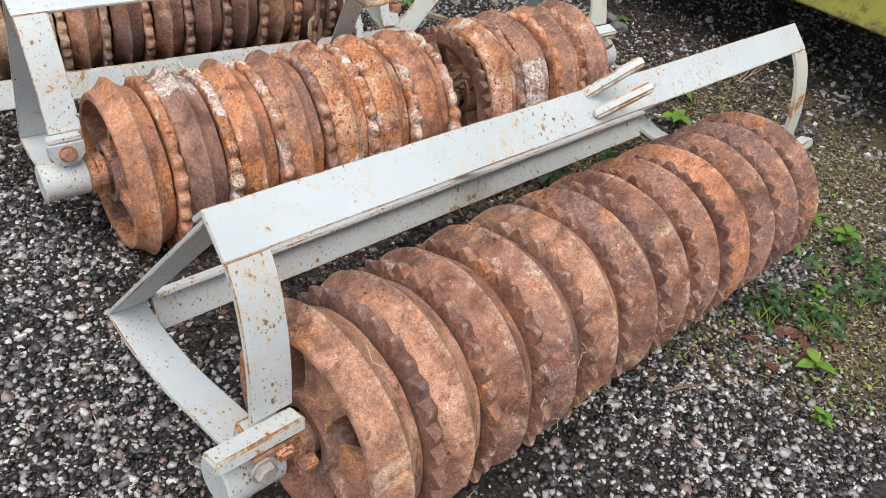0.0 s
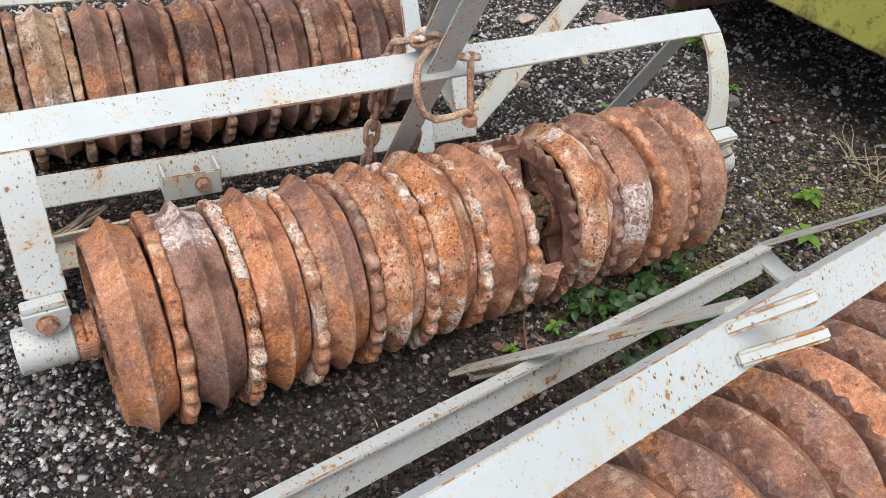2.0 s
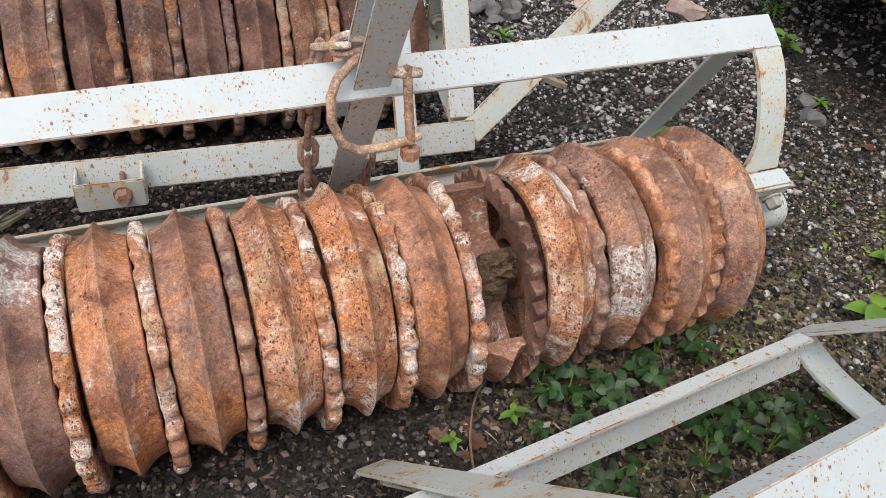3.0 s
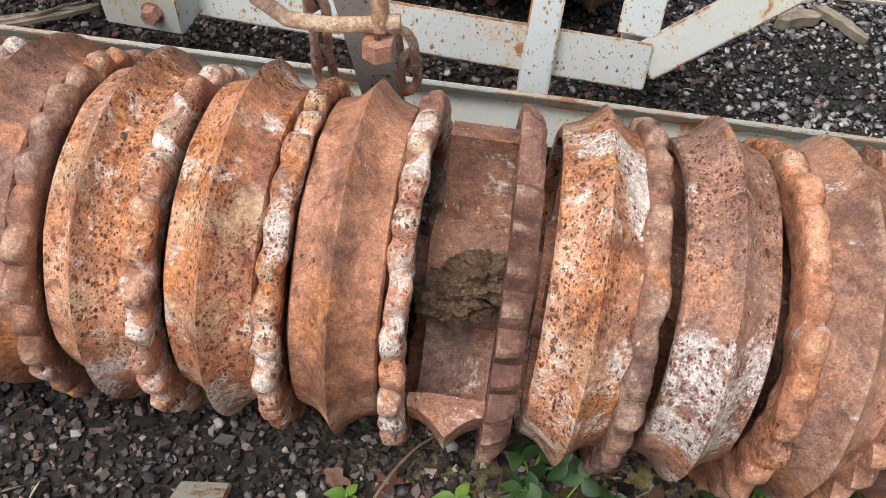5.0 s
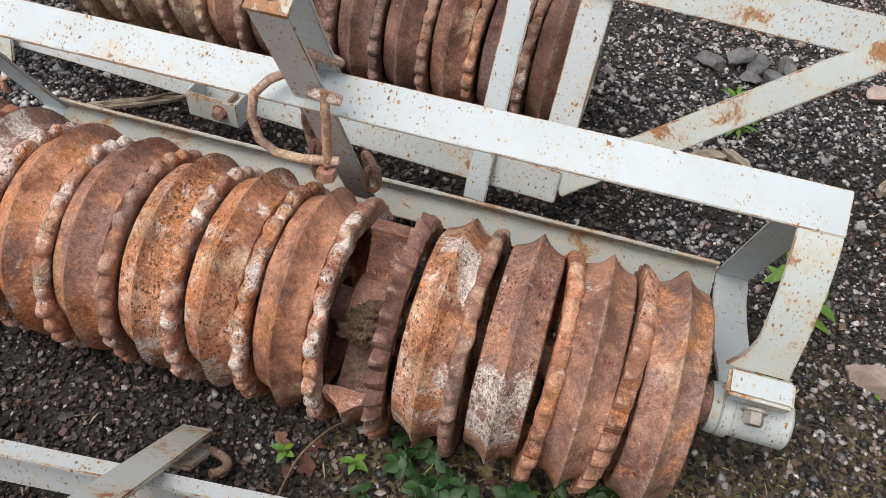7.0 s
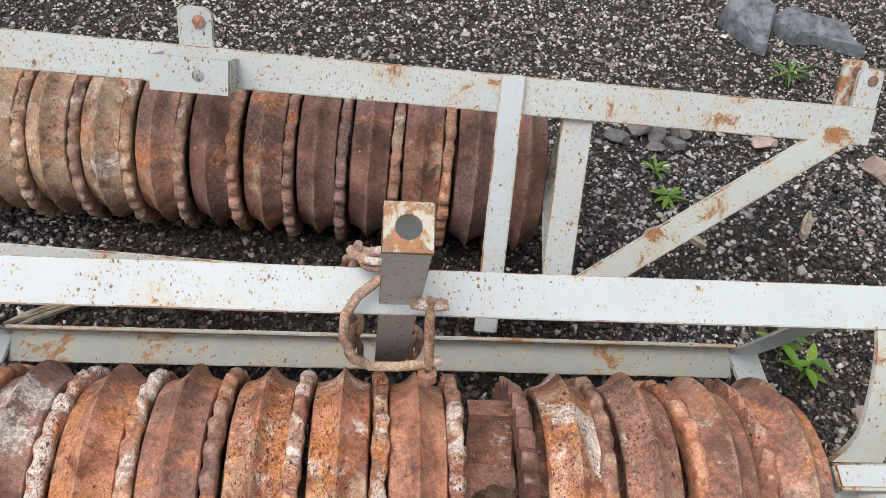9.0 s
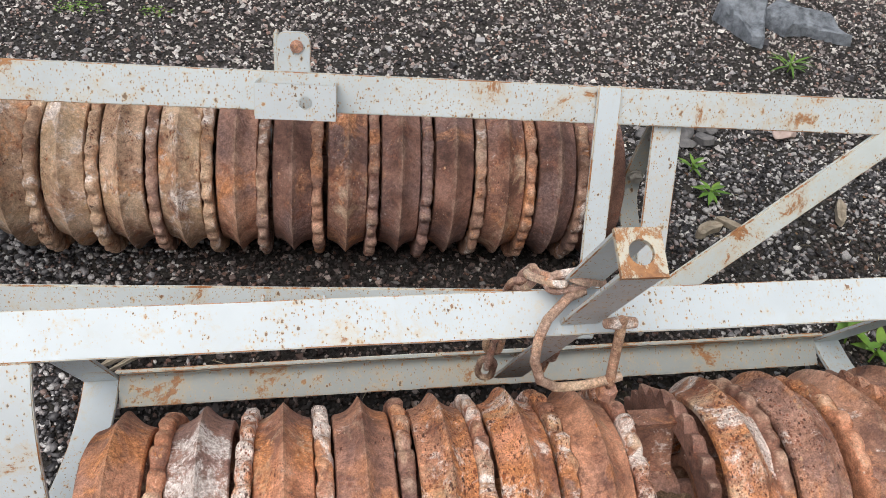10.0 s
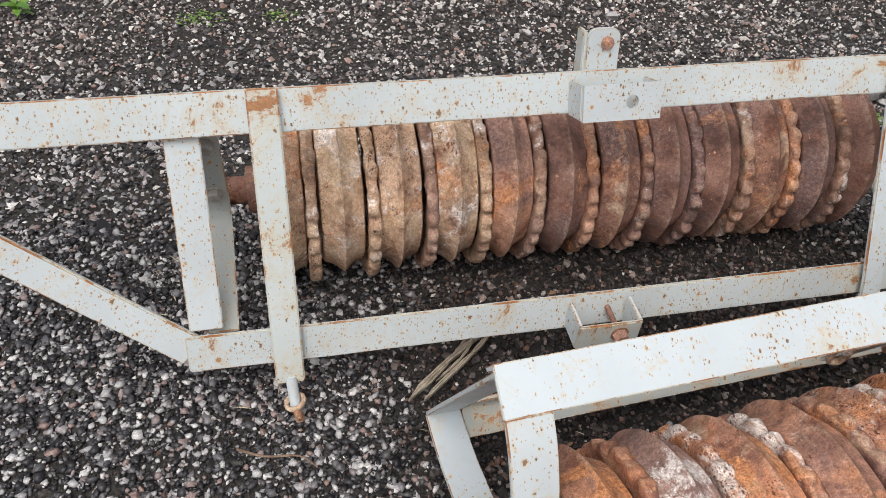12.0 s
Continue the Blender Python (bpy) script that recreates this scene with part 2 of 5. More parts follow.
STAR_DRY = rust("rust_dry_teeth", (0.34, 0.2, 0.145), 0.3, 0.35, 0.5, 0.5, 0.35, flakes=0.7)
STAR_WHITE = rust("rust_white_teeth", (0.40, 0.19, 0.125), 0.55, 0.45, 0.8, 0.9, 0.35)


def plain(name, c1, c2, scale, rough=0.8, relief=0.003):
    m, nt, b = mat(name)
    v = coords(nt)
    n = noise_tex(nt, v, scale, 6.0, 0.65, 0.3)
    nt.links.new(ramp(nt, n, [(0.3, c1), (0.7, c2)]), b.inputs["Base Color"])
    b.inputs["Roughness"].default_value = rough
    bump(nt, b, n, 0.5, relief)
    return m


def island(name, stops, rough=0.85, scale=120.0, vary=0.5):
    """Colour picked per piece of one joined mesh, with fine grain."""
    m, nt, b = mat(name)
    geo = nt.nodes.new("ShaderNodeNewGeometry")
    col = ramp(nt, geo.outputs["Random Per Island"], stops)
    tc = nt.nodes.new("ShaderNodeTexCoord")
    n = noise_tex(nt, tc.outputs["Object"], scale, 4.0, 0.65)
    hsv = nt.nodes.new("ShaderNodeHueSaturation")
    nt.links.new(col, hsv.inputs["Color"])
    nt.links.new(ramp(nt, n, [(0.25, 1.0 - vary), (0.75, 1.0)]), hsv.inputs["Value"])
    nt.links.new(hsv.outputs[0], b.inputs["Base Color"])
    b.inputs["Roughness"].default_value = rough
    return m


STONE = island("gravel_stones", [(0.0, (0.013, 0.012, 0.015)), (0.28, (0.037, 0.036, 0.041)), (0.50, (0.115, 0.111, 0.120)), (0.64, (0.28, 0.27, 0.285)), (0.67, (0.34, 0.23, 0.20)), (0.70, (0.42, 0.33, 0.32)), (0.73, (0.43, 0.415, 0.43)), (0.92, (0.64, 0.625, 0.63)), (1.0, (0.92, 0.90, 0.89))], 0.45, 300.0, 0.55)
STONE_DRY = island("dry_pale_gravel", [(0.0, (0.022, 0.018, 0.019)), (0.28, (0.08, 0.068, 0.07)), (0.48, (0.20, 0.175, 0.175)), (0.62, (0.40, 0.355, 0.345)), (0.66, (0.40, 0.25, 0.20)), (0.71, (0.48, 0.35, 0.31)), (0.76, (0.58, 0.535, 0.52)), (0.9, (0.78, 0.735, 0.70)), (1.0, (0.95, 0.92, 0.88))], 0.7, 300.0, 0.45)
STONE_DARK = island("dark_gravel_stones", [(0.0, (0.012, 0.010, 0.010)), (0.4, (0.034, 0.027, 0.027)), (0.72, (0.09, 0.073, 0.072)), (0.78, (0.16, 0.085, 0.062)), (0.9, (0.18, 0.15, 0.145)), (0.96, (0.32, 0.235, 0.21)), (1.0, (0.55, 0.52, 0.50))], 0.5, 300.0, 0.45)
GRIT = island("tan_grit", [(0.0, (0.05, 0.038, 0.028)), (0.4, (0.16, 0.12, 0.085)), (0.75, (0.34, 0.275, 0.21)), (1.0, (0.66, 0.58, 0.50))], 0.8, 300.0, 0.45)
LEAF = island("clover_leaves", [(0.0, (0.02, 0.058, 0.016)), (0.5, (0.04, 0.108, 0.028)), (0.85, (0.065, 0.15, 0.038)), (1.0, (0.11, 0.20, 0.05))], 0.5, 90.0, 0.45)
LEAF_LIGHT = island("weed_leaves", [(0.0, (0.09, 0.21, 0.03)), (0.6, (0.17, 0.32, 0.045)), (1.0, (0.32, 0.42, 0.08))], 0.5, 60.0, 0.3)
GRASS = island("grass_and_moss", [(0.0, (0.09, 0.11, 0.035)), (0.4, (0.17, 0.185, 0.06)), (0.7, (0.31, 0.265, 0.12)), (1.0, (0.50, 0.41, 0.26))], 0.7, 60.0, 0.3)
DEAD = island("dead_leaf_brown", [(0.0, (0.085, 0.035, 0.024)), (0.6, (0.16, 0.068, 0.045)), (1.0, (0.30, 0.17, 0.12))], 0.8, 140.0, 0.6)
LITTER = island("dead_leaf_litter", [(0.0, (0.06, 0.032, 0.022)), (0.5, (0.15, 0.08, 0.048)), (1.0, (0.30, 0.19, 0.11))], 0.85, 60.0, 0.3)
STRAW = island("pale_straw", [(0.0, (0.22, 0.17, 0.10)), (1.0, (0.58, 0.50, 0.36))], 0.8, 60.0, 0.2)
STEM = plain("dry_stem", (0.11, 0.065, 0.045), (0.28, 0.20, 0.145), 40.0)
WOOD = plain("weathered_wood", (0.20, 0.165, 0.125), (0.46, 0.40, 0.32), 30.0)
DARKSTONE = plain("dark_grey_stone", (0.07, 0.07, 0.075), (0.22, 0.215, 0.22), 30.0, 0.75, 0.008)
SLATE = plain("blue_grey_slate", (0.055, 0.064, 0.078), (0.30, 0.335, 0.385), 26.0, 0.6, 0.03)
PINKSTONE = plain("pinkish_stone", (0.30, 0.20, 0.18), (0.52, 0.42, 0.39), 25.0, 0.85, 0.006)
SOIL = plain("soil_clod", (0.03, 0.019, 0.013), (0.25, 0.16, 0.10), 320.0, 0.95, 0.012)
STEEL = plain("dull_bolt_steel", (0.25, 0.23, 0.20), (0.45, 0.43, 0.40), 60.0, 0.55, 0.001)
SHACKLE = rust("rust_flaking_paint", (0.33, 0.205, 0.16), 0.4, 0.6, 0.5, 0.3, 0.2)


def yellow_paint():
    m, nt, b = mat("lichened_yellow_paint")
    v = coords(nt, False)
    n1 = noise_tex(nt, v, 3.0, 5.0, 0.6)
    n2 = noise_tex(nt, v, 22.0, 6.0, 0.75, 0.4)
    col = ramp(nt, n1, [(0.3, (0.38, 0.38, 0.075)), (0.7, (0.52, 0.50, 0.13))])
    col = mix(nt, ramp(nt, n2, [(0.56, 0.0), (0.62, 0.9)]), col, (0.22, 0.19, 0.05))
    col = mix(nt, ramp(nt, noise_tex(nt, v, 60.0, 4.0, 0.7), [(0.64, 0.0), (0.7, 0.8)]), col, (0.10, 0.07, 0.03))
    # dried mud and lichen splashed up the lower edge
    sep = nt.nodes.new("ShaderNodeSeparateXYZ")
    nt.links.new(v, sep.inputs[0])
    low = math_node(nt, "ADD", math_node(nt, "MULTIPLY", math_node(nt, "SUBTRACT", 0.43, sep.outputs["Z"]), 3.0), math_node(nt, "MULTIPLY", math_node(nt, "SUBTRACT", noise_tex(nt, v, 9.0, 7.0, 0.72), 0.5), 2.6))
    col = mix(nt, ramp(nt, low, [(0.25, 0.0), (0.5, 0.85)]), col, ramp(nt, noise_tex(nt, v, 70.0, 5.0, 0.7), [(0.35, (0.10, 0.07, 0.035)), (0.6, (0.30, 0.26, 0.07)), (0.75, (0.55, 0.50, 0.25))]))
    nt.links.new(col, b.inputs["Base Color"])
    b.inputs["Roughness"].default_value = 0.6
    bump(nt, b, n2, 0.3, 0.002)
    return m


YELLOW = yellow_paint()


def ground_material():
    m, nt, b = mat("dark_gravelly_soil")
    tc = nt.nodes.new("ShaderNodeTexCoord")
    v = tc.outputs["Object"]
    vo = node(nt, "TexVoronoi", Scale=85.0, Randomness=1.0)
    nt.links.new(v, vo.inputs["Vector"])
    vo2 = node(nt, "TexVoronoi", Scale=190.0, Randomness=1.0)
    nt.links.new(v, vo2.inputs["Vector"])
    n1 = noise_tex(nt, v, 2.2, 6.0, 0.65)
    n2 = noise_tex(nt, v, 60.0, 6.0, 0.75)
    chip = ramp(nt, vo.outputs["Color"], [(0.0, (0.009, 0.009, 0.009)), (0.5, (0.024, 0.023, 0.023)), (0.8, (0.07, 0.068, 0.067)), (1.0, (0.28, 0.27, 0.26))])
    chip2 = ramp(nt, vo2.outputs["Color"], [(0.0, (0.010, 0.010, 0.009)), (0.6, (0.025, 0.023, 0.021)), (1.0, (0.14, 0.13, 0.12))])
    col = mix(nt, ramp(nt, n2, [(0.4, 0.0), (0.6, 1.0)]), chip2, chip)
    far_chip = ramp(nt, vo2.outputs["Color"], [(0.0, (0.03, 0.027, 0.03)), (0.4, (0.12, 0.108, 0.114)), (0.7, (0.31, 0.285, 0.29)), (1.0, (0.66, 0.62, 0.62))])
    gone = nt.nodes.new("ShaderNodeSeparateXYZ")
    nt.links.new(v, gone.inputs[0])
    gx = math_node(nt, "DIVIDE", math_node(nt, "SUBTRACT", gone.outputs["X"], 0.8), 3.4)
    gy = math_node(nt, "DIVIDE", math_node(nt, "SUBTRACT", gone.outputs["Y"], 0.8), 2.9)
    gd = math_node(nt, "SQRT", math_node(nt, "ADD", math_node(nt, "MULTIPLY", gx, gx), math_node(nt, "MULTIPLY", gy, gy)))
    off = ramp(nt, math_node(nt, "SUBTRACT", gd, 0.5), [(0.2, 0.0), (0.65, 0.9)])
    col = mix(nt, off, col, far_chip)
    soil = ramp(nt, n2, [(0.3, (0.012, 0.010, 0.009)), (0.7, (0.05, 0.042, 0.035))])
    col = mix(nt, math_node(nt, "MULTIPLY", ramp(nt, n1, [(0.42, 0.25), (0.62, 0.85)]), math_node(nt, "SUBTRACT", 1.0, math_node(nt, "MULTIPLY", off, 0.7))), col, soil)
    # blacker earth in a ragged oval about the machines
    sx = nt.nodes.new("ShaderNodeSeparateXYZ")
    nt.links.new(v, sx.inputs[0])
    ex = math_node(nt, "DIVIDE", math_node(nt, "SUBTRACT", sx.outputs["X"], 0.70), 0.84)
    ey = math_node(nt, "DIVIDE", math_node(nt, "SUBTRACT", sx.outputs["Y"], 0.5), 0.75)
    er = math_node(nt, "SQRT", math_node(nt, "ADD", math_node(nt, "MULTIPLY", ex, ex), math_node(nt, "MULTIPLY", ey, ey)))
    darkened = ramp(nt, math_node(nt, "ADD", er, math_node(nt, "MULTIPLY", math_node(nt, "SUBTRACT", n1, 0.5), 0.8)), [(0.75, 1.0), (1.05, 0.0)])
    col = mix(nt, darkened, col, ramp(nt, n2, [(0.3, (0.007, 0.006, 0.006)), (0.7, (0.028, 0.025, 0.023))]))
    # mossy earth where the weeds stand, to the south-east
    sep = nt.nodes.new("ShaderNodeSeparateXYZ")
    nt.links.new(v, sep.inputs[0])
    e1 = math_node(nt, "ADD", sep.outputs["X"], math_node(nt, "MULTIPLY", sep.outputs["Y"], 0.75))
    wander = math_node(nt, "MULTIPLY", math_node(nt, "SUBTRACT", n1, 0.5), 0.5)
    moss_zone = ramp(nt, math_node(nt, "ADD", e1, wander), [(0.12, 0.0), (0.35, 1.0)])
    moss_zone = math_node(nt, "MULTIPLY", moss_zone, ramp(nt, math_node(nt, "ADD", math_node(nt, "SUBTRACT", 0.55, sep.outputs["Y"]), wander), [(0.1, 0.0), (0.6, 1.0)]))
    moss_zone = math_node(nt, "MULTIPLY", moss_zone, ramp(nt, math_node(nt, "ADD", sep.outputs["X"], wander), [(0.8, 0.0), (1.0, 1.0)]))
    moss_zone = math_node(nt, "MULTIPLY", moss_zone, ramp(nt, math_node(nt, "ADD", gd, wander), [(0.55, 1.0), (1.0, 0.0)]))
    moss = ramp(nt, n2, [(0.3, (0.05, 0.04, 0.025)), (0.45, (0.14, 0.11, 0.065)), (0.58, (0.23, 0.20, 0.085)), (0.7, (0.36, 0.30, 0.19))])
    col = mix(nt, math_node(nt, "MULTIPLY", moss_zone, ramp(nt, noise_tex(nt, v, 9.0, 5.0, 0.7), [(0.35, 0.3), (0.55, 0.95)])), col, moss)
    nt.links.new(col, b.inputs["Base Color"])
    b.inputs["Roughness"].default_value = 0.9
    h = math_node(nt, "ADD", math_node(nt, "MULTIPLY", math_node(nt, "SUBTRACT", 1.0, vo.outputs["Distance"]), 0.6), math_node(nt, "MULTIPLY", n2, 0.5))
    bump(nt, b, h, 0.9, 0.012)
    return m


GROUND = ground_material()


# ---- building blocks ----
def mesh_of(name, verts, faces, material, smooth=None):
    me = bpy.data.meshes.new(name)
    me.from_pydata([tuple(v) for v in verts], [], faces)
    me.materials.append(material)
    if smooth is not None:
        me.polygons.foreach_set("use_smooth", [True] * len(me.polygons))
        me.set_sharp_from_angle(angle=radians(smooth))
    me.update()
    return me


def from_bm(name, bm, material, smooth=None):
    me = bpy.data.meshes.new(name)
    bmesh.ops.recalc_face_normals(bm, faces=bm.faces[:])
    bm.to_mesh(me)
    bm.free()
    me.materials.append(material)
    if material.name.startswith("weathered_grey"):
        me.materials.append(ARRIS)
    if smooth is not None:
        me.polygons.foreach_set("use_smooth", [True] * len(me.polygons))
        me.set_sharp_from_angle(angle=radians(smooth))
    return me


def part(name, me, parent, label="", m=None):
    ob = new(name, me)
    ob.parent = parent
    if m is not None:
        ob.matrix_basis = m
    if label:
        tagged(ob, label)
    return ob


def thing(name, label, category, m=None, group="", me=None):
    ob = new(name, me)
    if m is not None:
        ob.matrix_basis = m
    return tagged(ob, label, category, group)


def bevelled(bm, width, segments=2):
    bmesh.ops.recalc_face_normals(bm, faces=bm.faces[:])
    es = [e for e in bm.edges if len(e.link_faces) == 2 and e.calc_face_angle(0) > 0.6]
    if width and es:
        made = bmesh.ops.bevel(bm, geom=es, offset=width, segments=segments, affect="EDGES", clamp_overlap=True)
        for f in made["faces"]:
            f.material_index = 1
    return bm


def dent(bm, amount, scale=9.0):
    for v in bm.verts:
        v.co += noise.noise_vector(v.co * scale) * amount
    return bm


def bar(name, profile, x0, x1, material, bevel=0.0015, cuts=10, wobble=0.0012):
    """A length of rolled section: a profile of (y, z) points, drawn out along x."""
    bm = bmesh.new()
    n = len(profile)
    rows = []
    for i in range(cuts + 1):
        x = x0 + (x1 - x0) * i / cuts
        rows.append([bm.verts.new((x, y, z)) for y, z in profile])
    for a, b in zip(rows, rows[1:]):
        for j in range(n):
            bm.faces.new((a[j], a[(j + 1) % n], b[(j + 1) % n], b[j]))
    bm.faces.new(rows[0][::-1])
    bm.faces.new(rows[-1])
    bevelled(bm, bevel)
    dent(bm, wobble, 5.0)
    return from_bm(name, bm, material, 35)


def flat(path, t):
    """The closed outline of a flat bar of thickness t that follows a path of (y, z) points."""
    p = [Vector(q) for q in path]
    left, right = [], []
    for i, q in enumerate(p):
        d = (p[min(i + 1, len(p) - 1)] - p[max(i - 1, 0)]).normalized()
        n = Vector((-d.y, d.x)) * t / 2
        left.append(tuple(q + n))
        right.append(tuple(q - n))
    return left + right[::-1]


def curve_path(pts, steps=6):
    """A smooth path through the given (y, z) points."""
    out = []
    for i in range(len(pts) - 1):
        p0, p1, p2, p3 = (Vector(pts[max(0, min(len(pts) - 1, i + k))]) for k in (-1, 0, 1, 2))
        for s in range(steps):
            t = s / steps
            out.append(tuple(0.5 * (2 * p1 + (p2 - p0) * t + (2 * p0 - 5 * p1 + 4 * p2 - p3) * t * t + (3 * p1 - p0 - 3 * p2 + p3) * t ** 3)))
    out.append(tuple(pts[-1]))
    return out


def lathe(name, profile, material, seg=32, rough=0.0, smooth=40):
    """A body turned about the x axis from a closed profile of (x, r) points."""
    verts, faces = [], []
    n = len(profile)
    for i in range(seg):
        a = 2 * math.pi * i / seg
        for x, r in profile:
            verts.append(Vector((x, r * math.cos(a), r * math.sin(a))))
    if rough:
        verts = [v + noise.noise_vector(v * 28.0) * rough for v in verts]
    for i in range(seg):
        k = (i + 1) % seg
        for j in range(n):
            q = (j + 1) % n
            faces.append((i * n + j, i * n + q, k * n + q, k * n + j))
    return mesh_of(name, verts, faces, material, smooth)


def tube(name, pts, radius, material, sides=8, smooth=50, closed=False, taper=None):
    """A round rod that follows points in space."""
    pts = [Vector(p) for p in pts]
    n = len(pts)
    verts, faces = [], []
    side = None
    for i, p in enumerate(pts):
        d = (pts[(i + 1) % n if closed else min(i + 1, n - 1)] - pts[i - 1 if closed else max(i - 1, 0)]).normalized()
        if side is None:
            side = d.orthogonal().normalized()
        side = (side - d * side.dot(d)).normalized()
        up = d.cross(side)
        r = radius if taper is None else radius * taper[i]
        for k in range(sides):
            a = 2 * math.pi * k / sides
            verts.append(p + (side * math.cos(a) + up * math.sin(a)) * r)
    for i in range(n if closed else n - 1):
        j = (i + 1) % n
        for k in range(sides):
            q = (k + 1) % sides
            faces.append((i * sides + k, i * sides + q, j * sides + q, j * sides + k))
    if not closed:
        faces.append(tuple(range(sides))[::-1])
        faces.append(tuple((n - 1) * sides + k for k in range(sides)))
    return mesh_of(name, verts, faces, material, smooth)


def box(name, size, material, bevel=0.002, centre=(0, 0, 0), turn=None, wobble=0.0):
    bm = bmesh.new()
    bmesh.ops.create_cube(bm, size=1.0)
    for v in bm.verts:
        v.co = Vector((v.co.x * size[0], v.co.y * size[1], v.co.z * size[2]))
    bevelled(bm, bevel)
    if turn is not None:
        bmesh.ops.transform(bm, matrix=turn, verts=bm.verts[:])
    bmesh.ops.translate(bm, vec=centre, verts=bm.verts[:])
    if wobble:
        dent(bm, wobble)
    return from_bm(name, bm, material, 35)


def hex_bolt(parent, place, direction, across=0.03, length=0.016, material=None, washer=True):
    """A hexagon head with a washer, its axis along direction."""
    turn = Vector(direction).to_track_quat("X", "Z").to_matrix().to_4x4()
    material = material or STEEL
    r = across / 2 / math.cos(math.pi / 6)
    head = lathe("bolt", [(0, 0.001), (0, r), (length * 0.8, r), (length, r * 0.86), (length, 0.001)], material, 6, smooth=25)
    b = part("bolt", head, parent, m=Matrix.Translation(place) @ turn)
    if washer:
        w = lathe("washer", [(-0.003, 0.001), (-0.003, across * 0.72), (0.001, across * 0.72), (0.001, 0.001)], material, 20)
        part("washer", w, b)
    return b


def hole_plate(name, w, h, t, hole_r, material, hole_at=(0, 0), seg=24):
    """A plate in the x-z plane, thickness along y, with a round hole right through it."""
    verts, faces = [], []
    hx, hz = hole_at

    def outer(a):
        c, s = math.cos(a), math.sin(a)
        k = min((w / 2 - hx * (1 if c > 0 else -1)) / abs(c) if abs(c) > 1e-6 else 9, (h / 2 - hz * (1 if s > 0 else -1)) / abs(s) if abs(s) > 1e-6 else 9)
        return hx + c * k, hz + s * k
    corners = [math.atan2(z * h / 2 - hz, x * w / 2 - hx) % (2 * math.pi) for x in (-1, 1) for z in (-1, 1)]
    angles = sorted(set([round(2 * math.pi * i / seg, 5) for i in range(seg)] + [round(c, 5) for c in corners]))
    n = len(angles)
    for y in (-t / 2, t / 2):
        for a in angles:
            ox, oz = outer(a)
            verts.append((ox, y, oz))
        for a in angles:
            verts.append((hx + hole_r * math.cos(a), y, hz + hole_r * math.sin(a)))
    for i in range(n):
        j = (i + 1) % n
        faces += [(i, n + i, n + j, j), (2 * n + i, 2 * n + j, 3 * n + j, 3 * n + i), (i, j, 2 * n + j, 2 * n + i), (n + i, 3 * n + i, 3 * n + j, n + j)]
    return mesh_of(name, verts, faces, material, 35)

# ---- ground ----
def dip(x, y):
    """How far the yard falls away from level."""
    a = min(1.0, max(0.0, (x - 0.3) / 1.3))
    b = min(1.0, max(0.0, (-0.15 - y) / 0.45))
    return -0.05 * a * b * (3 - 2 * a) * a + 0.012 * noise.noise((x * 1.3, y * 1.3, 0.0)) * (0.4 if abs(x) < 3 and abs(y) < 3 else 1.0)


def build_ground():
    xs = [-400, -60, -12, -5] + [-3 + 0.06 * i for i in range(134)] + [8, 15, 60, 400]
    ys = [-400, -60, -12, -5] + [-3 + 0.06 * i for i in range(134)] + [8, 15, 60, 400]
    verts = [(x, y, dip(x, y) - 0.006) for y in ys for x in xs]
    n = len(xs)
    faces = [(j * n + i, j * n + i + 1, (j + 1) * n + i + 1, (j + 1) * n + i) for j in range(len(ys) - 1) for i in range(n - 1)]
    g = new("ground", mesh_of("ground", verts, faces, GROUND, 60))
    tagged(g, "dark gravelly yard soil with mossy patches", "ground", kind="structure")


build_ground()


# ---- roller rings ----
PITCH = 0.1177
R_EDGE, R_RIDGE, HALF = 0.1705, 0.1985, 0.0445
R_STAR = 0.196


